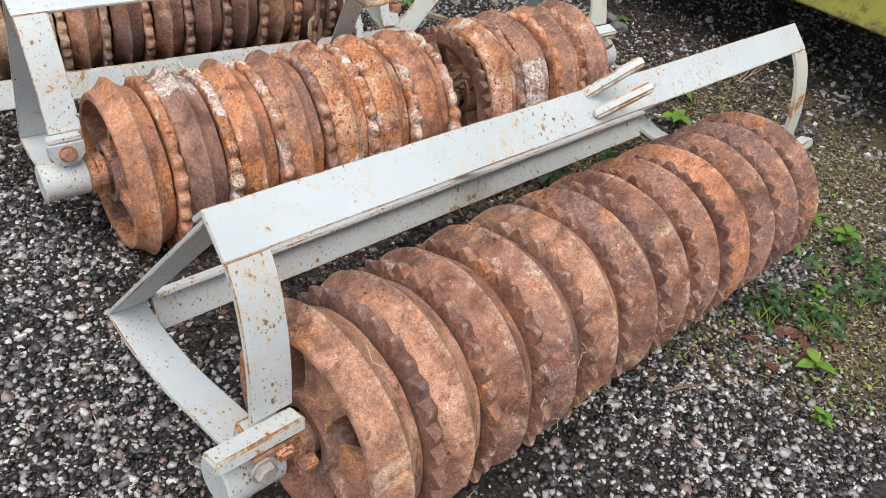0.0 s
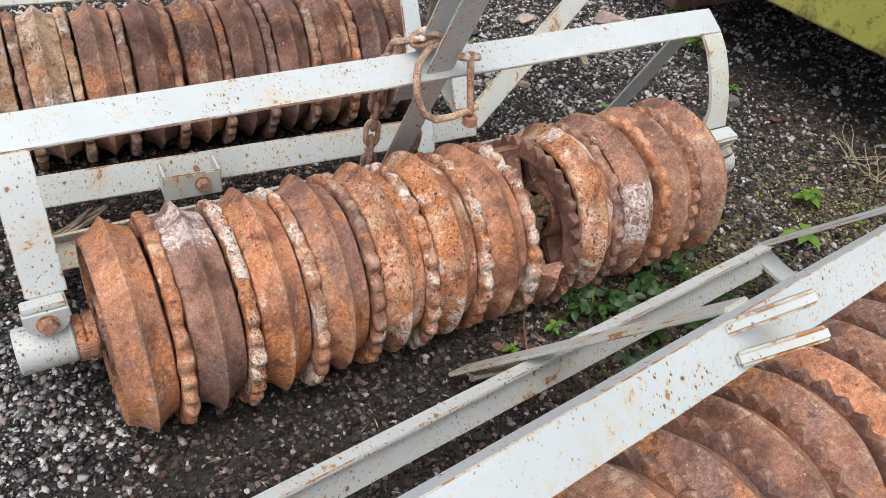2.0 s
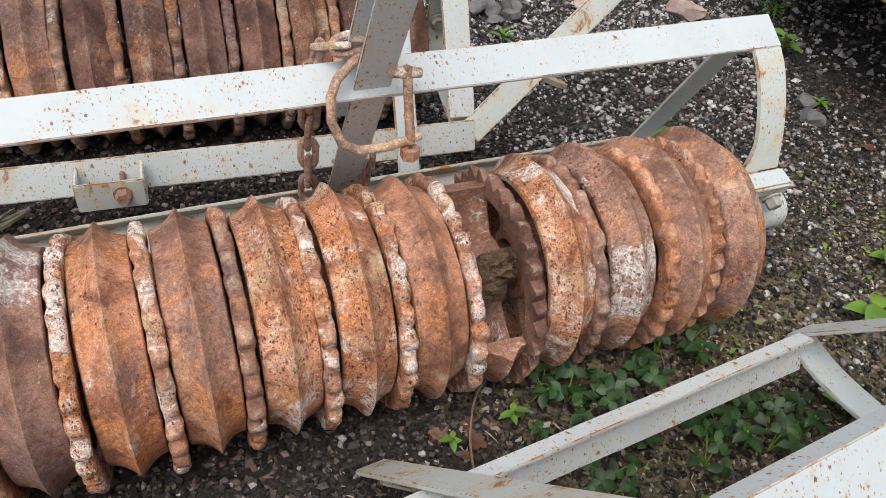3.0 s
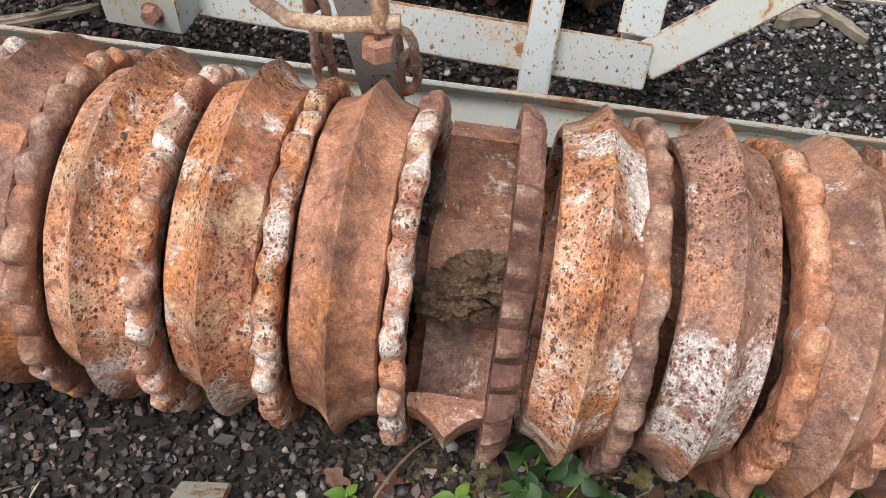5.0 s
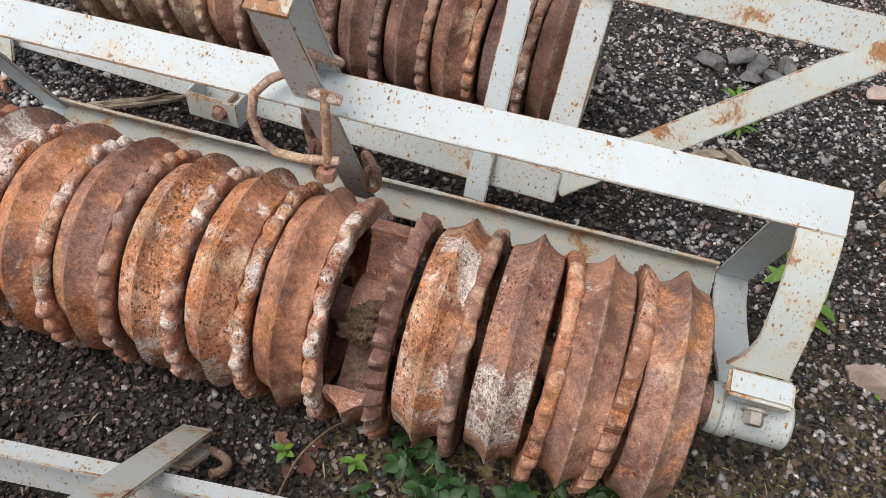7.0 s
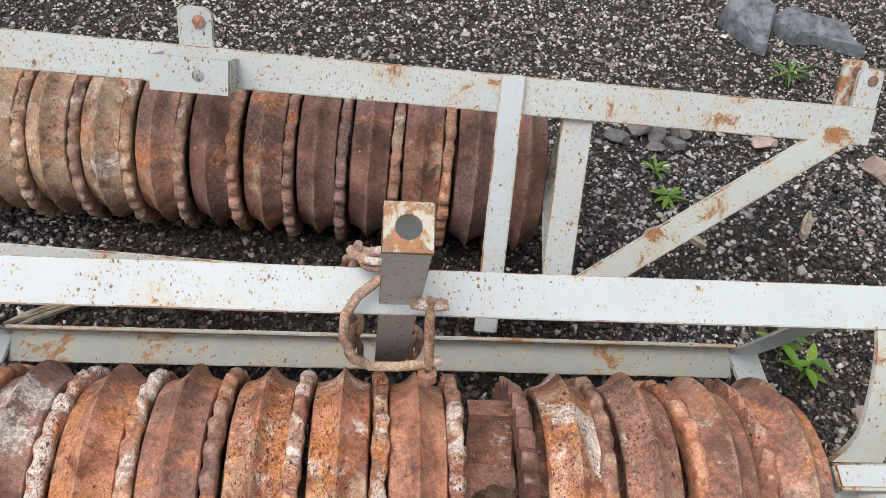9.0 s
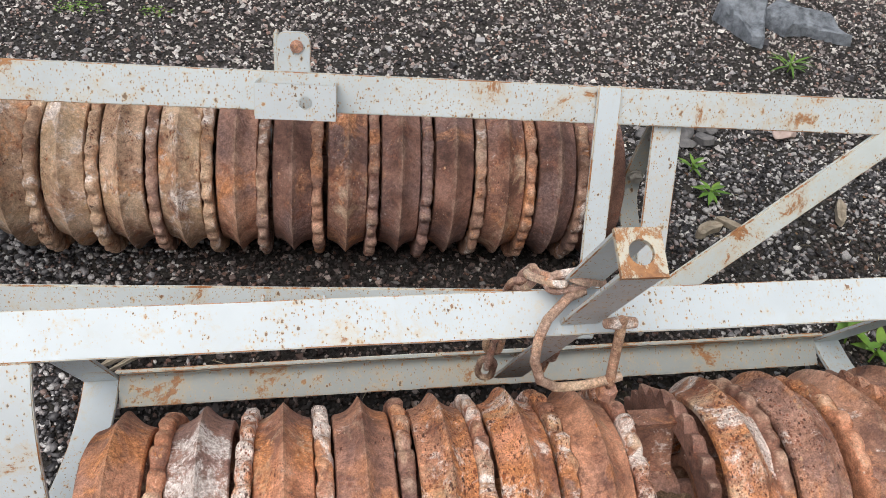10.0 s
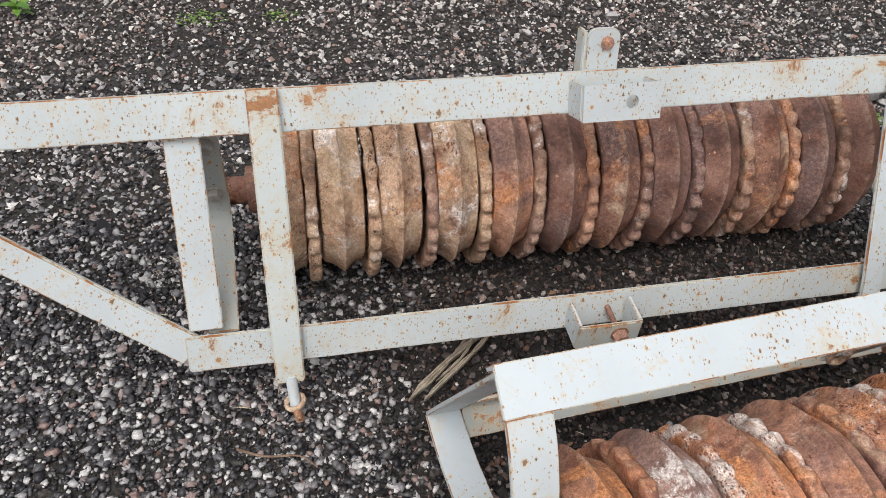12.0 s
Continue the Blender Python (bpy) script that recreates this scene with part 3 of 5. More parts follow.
def ring_mesh(material, seed, arc=None):
    """A cast ring: a rim with a raised ridge round its middle, radial web plates and a hub."""
    rng = random.Random(seed)
    prof = []
    keen = rng.uniform(1.5, 2.1) if seed >= 300 else rng.uniform(2.2, 3.0)
    for i in range(13):
        u = -1 + 2 * i / 12
        k = 1 - abs(u)
        r = R_EDGE + (R_RIDGE - R_EDGE) * (0.16 * k + 0.84 * k ** keen)
        prof.append((u * HALF, r))
    prof[0] = (-HALF + 0.001, R_EDGE - 0.004)
    prof.insert(1, (-HALF + 0.0035, R_EDGE))
    prof[-1] = (HALF - 0.001, R_EDGE - 0.004)
    prof.insert(-1, (HALF - 0.0035, R_EDGE))
    prof += [(HALF - 0.002, R_EDGE - 0.014), (HALF * 0.5, R_EDGE - 0.017), (-HALF * 0.5, R_EDGE - 0.017), (-HALF + 0.002, R_EDGE - 0.014)]
    n, seg = len(prof), 88
    a0, a1 = arc if arc else (0.0, 2 * math.pi)
    verts, faces = [], []
    count = seg if not arc else max(6, int(seg * (a1 - a0) / (2 * math.pi))) + 1
    off = Vector((rng.random() * 9, rng.random() * 9, rng.random() * 9))
    for i in range(count):
        a = a0 + (a1 - a0) * i / (seg if not arc else count - 1)
        for j, (x, r) in enumerate(prof):
            v = Vector((x, r * math.cos(a), r * math.sin(a)))
            wear = noise.noise(v * 16 + off) * 0.0022 + noise.noise(v * 55 + off) * 0.0009
            if abs(x) < 0.004 and r > R_EDGE:
                wear -= 0.004 * max(0.0, noise.noise(v * 7 + off))
            verts.append(v * (1 + wear / max(r, 0.05)))
    for i in range(count if not arc else count - 1):
        k = (i + 1) % count
        for j in range(n):
            q = (j + 1) % n
            faces.append((i * n + j, i * n + q, k * n + q, k * n + j))
    if arc:
        faces.append(tuple(range(n)))
        faces.append(tuple((count - 1) * n + j for j in reversed(range(n))))
    return mesh_of("ring", verts, faces, material, 38)


HUB = lathe("hub", [(-0.043, 0.048), (-0.044, 0.064), (-0.03, 0.068), (0.03, 0.068), (0.044, 0.064), (0.043, 0.048)], RUST, 28, rough=0.0015)


def spoke_mesh():
    bm = bmesh.new()
    vs = []
    for r, w, h in ((0.058, 0.038, 0.022), (0.075, 0.038, 0.010), (0.11, 0.037, 0.0075), (0.142, 0.037, 0.009), (0.1605, 0.038, 0.022)):
        vs.append([bm.verts.new((sx * w, r, st * h)) for sx, st in ((-1, -1), (1, -1), (1, 1), (-1, 1))])
    for a, c in zip(vs, vs[1:]):
        for i in range(4):
            bm.faces.new((a[i], a[(i + 1) % 4], c[(i + 1) % 4], c[i]))
    bm.faces.new(vs[0][::-1])
    bm.faces.new(vs[-1])
    return from_bm("spoke", bm, RUST, 40)


SPOKE = spoke_mesh()


def dish(ring, turn):
    """Dished plates between the spokes of an end ring, with an opening beside each spoke."""
    for k in range(4):
        verts, faces = [], []
        rows = [(0.060, -0.030), (0.085, -0.020), (0.115, -0.016), (0.145, -0.020), (0.158, -0.030)]
        n = 12
        for i in range(n + 1):
            a = radians(38 + 54 * i / n)
            for r, x in rows:
                for back in (0.0, 0.012):
                    verts.append((x + back, r * math.cos(a), r * math.sin(a)))
        w = 2 * len(rows)
        for i in range(n):
            for j in range(len(rows) - 1):
                p, q = i * w + 2 * j, (i + 1) * w + 2 * j
                faces += [(p, q, q + 2, p + 2), (p + 1, p + 3, q + 3, q + 1)]
        for i in (0, n):
            for j in range(len(rows) - 1):
                p = i * w + 2 * j
                faces.append((p, p + 2, p + 3, p + 1))
        part("web_plate", mesh_of("web_plate", verts, faces, RUST_DUSTY, 50), ring, m=pose(0, 0, 0, turn + 90 * k))


def web(ring, turn, count=4, drop=()):
    """Hub and radial plates inside a ring."""
    part("hub", HUB, ring)
    for k in range(count):
        if k not in drop:
            part("spoke", SPOKE, ring, m=pose(0, 0, 0, turn + 360 * k / count))


def star_mesh(material, seed, sharp=False):
    """A toothed disc: keen wedge teeth on one roller, worn to rounded knobs on the others."""
    rng = random.Random(seed)
    off = Vector((rng.random() * 9, rng.random() * 9, 0))
    teeth = 32 if sharp else 30
    if sharp:
        wave, rise, t, root = [0.0, 0.32, 0.68, 1.0, 0.94, 0.62, 0.28], 0.0215, 0.0135, R_STAR - 0.0165
    else:
        wave, rise, t, root = [0.0, 0.52, 0.9, 1.0, 0.9, 0.52], 0.0175, 0.0105, R_STAR - 0.0135
    per = len(wave)
    seg = teeth * per
    verts, faces = [], []
    tooth_h = [1.0 - 0.35 * rng.random() ** 2 for _ in range(teeth)]
    shift = [rng.uniform(-0.15, 0.15) for _ in range(teeth)]
    fat = [rng.uniform(0.4, 1.5) for _ in range(teeth)]
    deep = [rng.uniform(0.5, 1.0) for _ in range(teeth)]
    for i in range(seg):
        k = i // per
        a = 2 * math.pi * (i + shift[k] * per * 0.3 * wave[i % per]) / seg
        w = wave[i % per] * tooth_h[k]
        if not sharp:
            w = (1 - (1 - wave[i % per]) * deep[k if i % per < 3 else (k + 1) % teeth]) * tooth_h[k if i % per else k - 1]
        if sharp:
            ring = [(-t * 0.8, 0.150), (-t, 0.156), (-t, root - 0.004), (-t, root + rise * w), (-t * 0.5, root + rise * w * 1.02), (t * 0.5, root - 0.001 + rise * w * 0.72), (t, root - 0.004 + rise * w * 0.4), (t, root - 0.008), (t * 0.8, 0.150)]
            rough, fine = 0.0009, 0.0005
        else:
            q = fat[k] * w
            ring = [(-t * 0.7, 0.150), (-t * 0.9, 0.157), (-t * 0.9, root - 0.014), (-t - 0.0018 * q, root - 0.004), (-t - 0.0014 * q, root + rise * w * 0.6), (-t * 0.7, root + rise * w * 0.93), (0.0, root + rise * w), (t * 0.7, root + rise * w * 0.93), (t + 0.0014 * q, root + rise * w * 0.6), (t + 0.0018 * q, root - 0.004), (t * 0.9, root - 0.014), (t * 0.9, 0.157), (t * 0.7, 0.150)]
            rough, fine = 0.0042, 0.0014
        for x, r in ring:
            v = Vector((x, r * math.cos(a), r * math.sin(a)))
            v += noise.noise_vector(v * 40 + off) * rough + noise.noise_vector(v * 120 + off) * fine
            verts.append(v)
    n = len(ring)
    for i in range(seg):
        k = (i + 1) % seg
        for j in range(n):
            q = (j + 1) % n
            faces.append((i * n + j, i * n + q, k * n + q, k * n + j))
    return mesh_of("toothed_disc", verts, faces, material, 16 if sharp else 120)


def soil_clump():
    bm = bmesh.new()
    bmesh.ops.create_icosphere(bm, subdivisions=5, radius=1.0)
    for v in bm.verts:
        k = 1 + 0.4 * noise.noise(v.co * 2.2) + 0.22 * noise.noise(v.co * 6) + 0.10 * noise.noise(v.co * 17)
        v.co = Vector((v.co.x * 0.036, v.co.y * 0.026, v.co.z * 0.034)) * k
    return from_bm("soil_clod", bm, SOIL, 30)


def fill_roller(roller, x_first, ring_mats, star_mats, seed, star_offset=0.0588, pitch=PITCH, missing=(), axis=(0, 0), sharp=False, discs=()):
    """Rings and toothed discs in turn along the axle. discs: for single toothed discs, the shift along the axle and the lean about the z and y axes."""
    rng = random.Random(seed)
    ay, az = axis
    n = len(ring_mats)
    discs = dict(discs)
    for k in range(n):
        x = x_first + pitch * k
        m = pose(x, ay + rng.uniform(-0.002, 0.002), az + rng.uniform(-0.002, 0.002), 0, rng.uniform(-0.5, 0.5), rng.uniform(-0.5, 0.5))
        if k in missing:
            stub = part("broken_ring", ring_mesh(ring_mats[k], seed + k, arc=(radians(186), radians(240))), roller, "broken rusty ring with only a stub of rim left", m)
            web(stub, 67, 5, (1, 4))
            clod = soil_clump()
            part("soil_clod", clod, stub, "crumbly dark soil clod", pose(0.014, -0.055, 0.058, 25))
            part("soil_clod", clod, stub, "crumbly dark soil clod", pose(-0.012, -0.068, 0.034, -30, 15, 170))
            continue
        ring = part("ring", ring_mesh(ring_mats[k], seed + k), roller, m=m)
        web(ring, 20 if k == 0 else rng.uniform(0, 90))
        if k == 0 and sharp:
            dish(ring, 20)
    for k in range(n - 1):
        dx, rz, ry = discs.get(k, (rng.uniform(-0.003, 0.003), rng.uniform(-1.2, 1.2), rng.uniform(-1.2, 1.2)))
        x = x_first + star_offset + pitch * k + dx + (0.005 if sharp else 0.0)
        m = pose(x, ay + rng.uniform(-0.003, 0.003), az - (0.005 if sharp else 0.012) + rng.uniform(-0.004, 0.003), 0, ry, rz) @ pose(0, 0, 0, rng.uniform(0, 360))
        part("toothed_disc", star_mesh(star_mats[k], seed + 50 + k, sharp=sharp or (bool(missing) and k in (7, 10))), roller, m=m)


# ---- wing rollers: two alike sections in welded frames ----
def wing_roller(label, m, ring_mats, star_mats, seed, missing=(), sharp=False, blocky=False, paint_r=PAINT_SHADED_GRIME, discs=()):
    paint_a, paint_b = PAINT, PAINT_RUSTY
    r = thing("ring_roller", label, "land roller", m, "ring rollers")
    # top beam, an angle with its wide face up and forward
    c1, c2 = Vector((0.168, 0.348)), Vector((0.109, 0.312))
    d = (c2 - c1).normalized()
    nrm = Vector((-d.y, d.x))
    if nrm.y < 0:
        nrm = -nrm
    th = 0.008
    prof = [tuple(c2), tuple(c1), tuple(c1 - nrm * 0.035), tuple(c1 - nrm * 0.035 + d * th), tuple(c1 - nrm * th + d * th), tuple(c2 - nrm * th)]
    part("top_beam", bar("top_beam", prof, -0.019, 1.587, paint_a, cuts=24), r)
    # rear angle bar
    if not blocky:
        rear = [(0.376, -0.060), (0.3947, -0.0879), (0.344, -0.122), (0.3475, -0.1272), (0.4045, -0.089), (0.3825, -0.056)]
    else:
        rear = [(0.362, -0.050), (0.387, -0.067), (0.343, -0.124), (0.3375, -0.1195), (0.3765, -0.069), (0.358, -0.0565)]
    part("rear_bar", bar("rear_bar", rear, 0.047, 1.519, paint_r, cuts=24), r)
    for side, (x0, x1) in enumerate(((-0.019, 0.046), (1.522, 1.587))):
        front = curve_path([(0.112, 0.308), (0.082, 0.276), (0.050, 0.222), (0.026, 0.165), (0.008, 0.105)])
        strap = bar("front_strap", flat(front, 0.009), x0 + 0.001, x1 - 0.001, PAINT_RUSTY if side == 0 else PAINT_RUN, cuts=2)
        if side == 1 and not blocky:
            # the foot flares inwards to the clamp
            for v in strap.vertices:
                if v.co.x < x0 + 0.01 and v.co.z < 0.17:
                    v.co.x -= 0.03 * ((0.17 - v.co.z) / 0.065) ** 2
        part("front_strap", strap, r)
        back = [(0.160, 0.336), (0.396, -0.098)]
        part("rear_plate", bar("rear_plate", flat(back, 0.008), x0, x1, paint_a, cuts=2), r)
        low = curve_path([(0.398, -0.104), (0.315, -0.108), (0.21, -0.085), (0.11, -0.045), (0.045, -0.02)])
        part("lower_strap", bar("lower_strap", flat(low, 0.009), x0, x1, paint_a, cuts=2), r)
        cx = 0.006 if side == 0 else 1.562
        s = -1 if side == 0 else 1
        hx = cx + s * (0.022 if blocky else 0.012)
        house = part("bearing_housing", lathe("bearing_housing", [(-0.046, 0.030), (-0.046, 0.037), (-0.043, 0.040), (0.040, 0.040), (0.043, 0.037), (0.043, 0.030)], paint_b, 36), r, m=pose(hx, 0, 0.004, 0, 0, 0 if side == 0 else 180))
        part("end_cap", lathe("end_cap", [(-0.038, 0.001), (-0.038, 0.0365), (-0.0472, 0.0355), (-0.0472, 0.001)], paint_a, 24), house)
        part("saddle", box("saddle", (0.06, 0.036, 0.06), paint_b, 0.006), r, m=pose(cx, 0.016, 0.045))
        if blocky:
            clamp = part("clamp_plate", box("clamp_plate", (0.135, 0.036, 0.022), paint_b, 0.004, turn=Matrix.Rotation(radians(-24), 4, "X")), r, m=pose(cx + s * 0.028, -0.014, 0.096))
            part("gasket", box("gasket", (0.07, 0.038, 0.007), RUST_DUSTY, 0.001, turn=Matrix.Rotation(radians(-24), 4, "X")), clamp, m=pose(-s * 0.02, -0.004, -0.016))
            part("nub", box("nub", (0.024, 0.016, 0.02), RUST_PALE, 0.004), clamp, m=pose(-s * 0.032, -0.024, -0.024))
            hex_bolt(r, (cx + s * 0.030, -0.045, 0.068), (0, -1, 0.25), 0.027, 0.012, STEEL)
        elif side == 1:
            clamp = part("clamp_plate", box("clamp_plate", (0.098, 0.044, 0.014), PAINT, 0.005, turn=Matrix.Rotation(radians(14), 4, "X")), r, m=pose(cx - 0.012, -0.014, 0.094))
            part("lip", box("lip", (0.09, 0.012, 0.02), paint_b, 0.003, turn=Matrix.Rotation(radians(14), 4, "X")), clamp, m=pose(0, -0.012, -0.015))
            hex_bolt(r, (cx - 0.012, -0.04, 0.07), (0, -0.9, -0.42), 0.026, 0.02, STEEL)
        else:
            clamp = part("clamp_plate", box("clamp_plate", (0.066, 0.03, 0.009), paint_b, 0.002, turn=Matrix.Rotation(radians(-8), 4, "X")), r, m=pose(cx + s * 0.002, -0.012, 0.103))
            bm = bmesh.new()
            arc = [Vector((0.034 * math.cos(q * math.pi / 14), 0, -0.034 * math.sin(q * math.pi / 14))) for q in range(15)]
            for y in (-0.006, 0.006):
                bm.faces.new([bm.verts.new((x, y, 0.014)) for x in (-0.034, 0.034)] + [bm.verts.new((p.x, y, p.z)) for p in arc])
            lo, hi = list(bm.verts)[:17], list(bm.verts)[17:]
            for q in range(17):
                bm.faces.new((lo[q], lo[(q + 1) % 17], hi[(q + 1) % 17], hi[q]))
            part("lug", from_bm("lug", bm, paint_b, 35), clamp, m=pose(0, -0.014, -0.018))
            hex_bolt(r, (cx + s * 0.002, -0.034, 0.078), (0, -1, 0.1), 0.024, 0.016, RUST_DUSTY)
        xs = 0.054 if side == 0 else 1.514
        collar = part("collar", lathe("collar", [(-0.016, 0.02), (-0.016, 0.040), (-0.002, 0.042), (0.0, 0.038), (0.002, 0.042), (0.018, 0.043), (0.018, 0.02)], RUST if side == 0 or blocky else paint_b, 28), r, "rusty split collar on the axle" if side == 0 or blocky else "grey painted collar on the axle", pose(xs, 0, 0))
        if side == 0 or blocky:
            part("collar_lug", box("collar_lug", (0.028, 0.022, 0.02), RUST, 0.003), collar, m=pose(0, -0.046, 0.012))
    part("axle", lathe("axle", [(0.0, 0.001), (0.0, 0.032), (1.56, 0.032), (1.56, 0.001)], RUST_DARK, 20), r)
    fill_roller(r, 0.123, ring_mats, star_mats, seed, missing=missing, sharp=sharp, axis=(0.014, -0.013) if missing else (0.0, -0.002), discs=discs)
    return r


T_MID = pose(0.0, 0.04, 0.2)
T_NEAR = pose(-0.004, -0.82, 0.024, 12.8, 2.86, 7.39) @ T_MID
near_rings = [RUST_DUSTY, RUST_DUSTY, RUST, RUST, RUST_DUSTY, RUST, RUST, RUST, RUST_ORANGE, RUST, RUST, RUST]
# Dark rust on some discs also carries the shade of their left faces.
near_stars = [RUST_DARK, RUST, RUST, RUST, RUST_DARK, RUST, RUST, RUST_DARK, RUST, RUST_DARK, RUST_DARK]
near_roller = wing_roller("rusty toothed ring roller in a pale grey frame on weedy gravel", T_NEAR, near_rings, near_stars, 300, sharp=True, blocky=True, paint_r=PAINT_RUSTY)
mid_rings = [RUST_SMOOTH, RUST_TOPWHITE, RUST_ORANGE, RUST_SMOOTH, RUST_PITTED, RUST_PITTED_PALE, RUST_SMOOTH, RUST, RUST_PALE, RUST_FRONTWHITE, RUST_DUSTY, RUST_DUSTY]
mid_stars = [RUST_ORANGE, RUST_PALE, STAR_WHITE, RUST, STAR_WHITE, RUST_PALE, STAR_WHITE, RUST_DARK, RUST, RUST_ORANGE, RUST_DUSTY]
mid_lean = ((0, (0.003, -1.4, 0.8)), (1, (0.003, -1.6, 0.6)), (6, (0.001, 0.2, -1.2)), (7, (-0.013, 0.8, 0.2)), (8, (-0.011, 0.2, 0.0)), (9, (-0.002, 2.6, 3.6)), (10, (-0.009, -1.6, 4.4)))
mid_roller = wing_roller("orange-rusted ring roller with a broken ring in a pale grey frame", T_MID, mid_rings, mid_stars, 100, missing=(7,), discs=mid_lean)

# upright strap bracket on the middle frame
def channel_bracket(parent):
    top, low = Vector((0.018, 0.531)), Vector((0.325, -0.07))
    d = (low - top).normalized()
    n = Vector((d.y, -d.x))
    if n.x > 0:
        n = -n
    x0, x1, t, depth = 0.762, 0.822, 0.007, 0.052
    b = part("bracket", bar("bracket", flat([tuple(top + n * 0.0), tuple(low)], t), x0, x1, PAINT_RUSTY, cuts=2), parent, "folded grey strap bracket with a drilled rusty end")
    back = top - n * depth
    part("back_leg", bar("back_leg", flat([tuple(back), tuple(back + d * 0.40)], t), x0, x1, PAINT_RUSTY, cuts=2), b)
    face = hole_plate("end_face", x1 - x0, depth + 0.012, t, 0.0165, PAINT_BURNT)
    mid = top - n * depth * 0.5 - d * 0.002
    ang = math.degrees(math.atan2(-n.y, -n.x))
    part("end_face", face, b, "rusty end plate with a round hole", pose((x0 + x1) / 2, mid.x, mid.y, ang - 90, 0, 0))


channel_bracket(mid_roller)


# drawbar on the near frame, with a two-pronged fork at the beam
def drawbar(parent):
    inv = T_NEAR.inverted()
    a, b = inv @ Vector((0.693, -0.176, 0.040)), inv @ Vector((0.800, -0.607, 0.548))
    ax = (b - a).normalized()
    side = Vector((1, 0, 0)) - ax * ax.x
    side.normalize()
    up = side.cross(ax)
    if up.z < 0:
        up = -up
    turn = Matrix((side, ax, up)).transposed().to_4x4()
    length = (b - a).length
    bar_ob = part("drawbar", box("drawbar", (0.055, length, 0.009), PAINT_RUN, 0.002, wobble=0.001), parent, "grey flat drawbar with rust runs", Matrix.Translation((a + b) / 2 - up * 0.0045) @ turn)
    part("lower_plate", box("lower_plate", (0.046, 0.11, 0.008), PAINT_RUN, 0.002), bar_ob, "rusty grey plate under the bar", pose(0.018, -length / 2 + 0.10, -0.022))
    hook = []
    for i in range(12):
        q = radians(-150 + 19 * i)
        hook.append((0.036 + 0.036 * math.cos(q), -length / 2 + 0.05 + 0.036 * math.sin(q), -0.022 - 0.0022 * i))
    part("hook", tube("hook", hook, 0.008, SHACKLE, 10), bar_ob)
    for root, tip in ((Vector((0.744, -0.648, 0.562)), Vector((0.804, -0.697, 0.633))), (Vector((0.744, -0.682, 0.538)), Vector((0.808, -0.729, 0.599)))):
        root, tip = inv @ root, inv @ tip
        way = (tip - root).normalized()
        reach = (tip - root).length + 0.012
        face = inv.to_3x3() @ Vector((0.35, -0.85, -0.1))
        face = (face - way * face.dot(way)).normalized()
        wide = face.cross(way)
        outline = [(-reach, -0.015), (-reach, 0.015), (-0.045, 0.012), (-0.010, 0.009), (-0.002, 0.004), (0.0, 0.0), (-0.002, -0.004), (-0.010, -0.009), (-0.045, -0.012)]
        bm = bmesh.new()
        low = [bm.verts.new(tip + way * p + wide * q - face * 0.0095) for p, q in outline]
        high = [bm.verts.new(tip + way * p + wide * q + face * 0.0095) for p, q in outline]
        bm.faces.new(low[::-1])
        bm.faces.new(high)
        for i in range(len(outline)):
            k = (i + 1) % len(outline)
            bm.faces.new((low[i], low[k], high[k], high[i]))
        bevelled(bm, 0.0045, 3)
        part("fork_prong", from_bm("fork_prong", bm, PAINT_RUSTY, 35), parent, "rust-tipped grey fork prong")


drawbar(near_roller)


# ---- far frame with its roller ----
T_FAR = pose(0.40, 0.76, 0.0, 0, 0, -3.7)


def round_tab(name, w, h, t, material):
    """An upright flat tab in the x-z plane with rounded upper corners."""
    c = w * 0.3
    outline = [(-w / 2, -h / 2), (w / 2, -h / 2)]
    for cx, a0 in ((w / 2 - c, 0), (-w / 2 + c, 90)):
        outline += [(cx + c * math.cos(radians(a0 + 18 * i)), h / 2 - c + c * math.sin(radians(a0 + 18 * i))) for i in range(6)]
    bm = bmesh.new()
    front = [bm.verts.new((x, -t / 2, z)) for x, z in outline]
    back = [bm.verts.new((x, t / 2, z)) for x, z in outline]
    bm.faces.new(front)
    bm.faces.new(back[::-1])
    for i in range(len(outline)):
        k = (i + 1) % len(outline)
        bm.faces.new((front[i], back[i], back[k], front[k]))
    bevelled(bm, 0.0015)
    return from_bm(name, bm, material, 35)


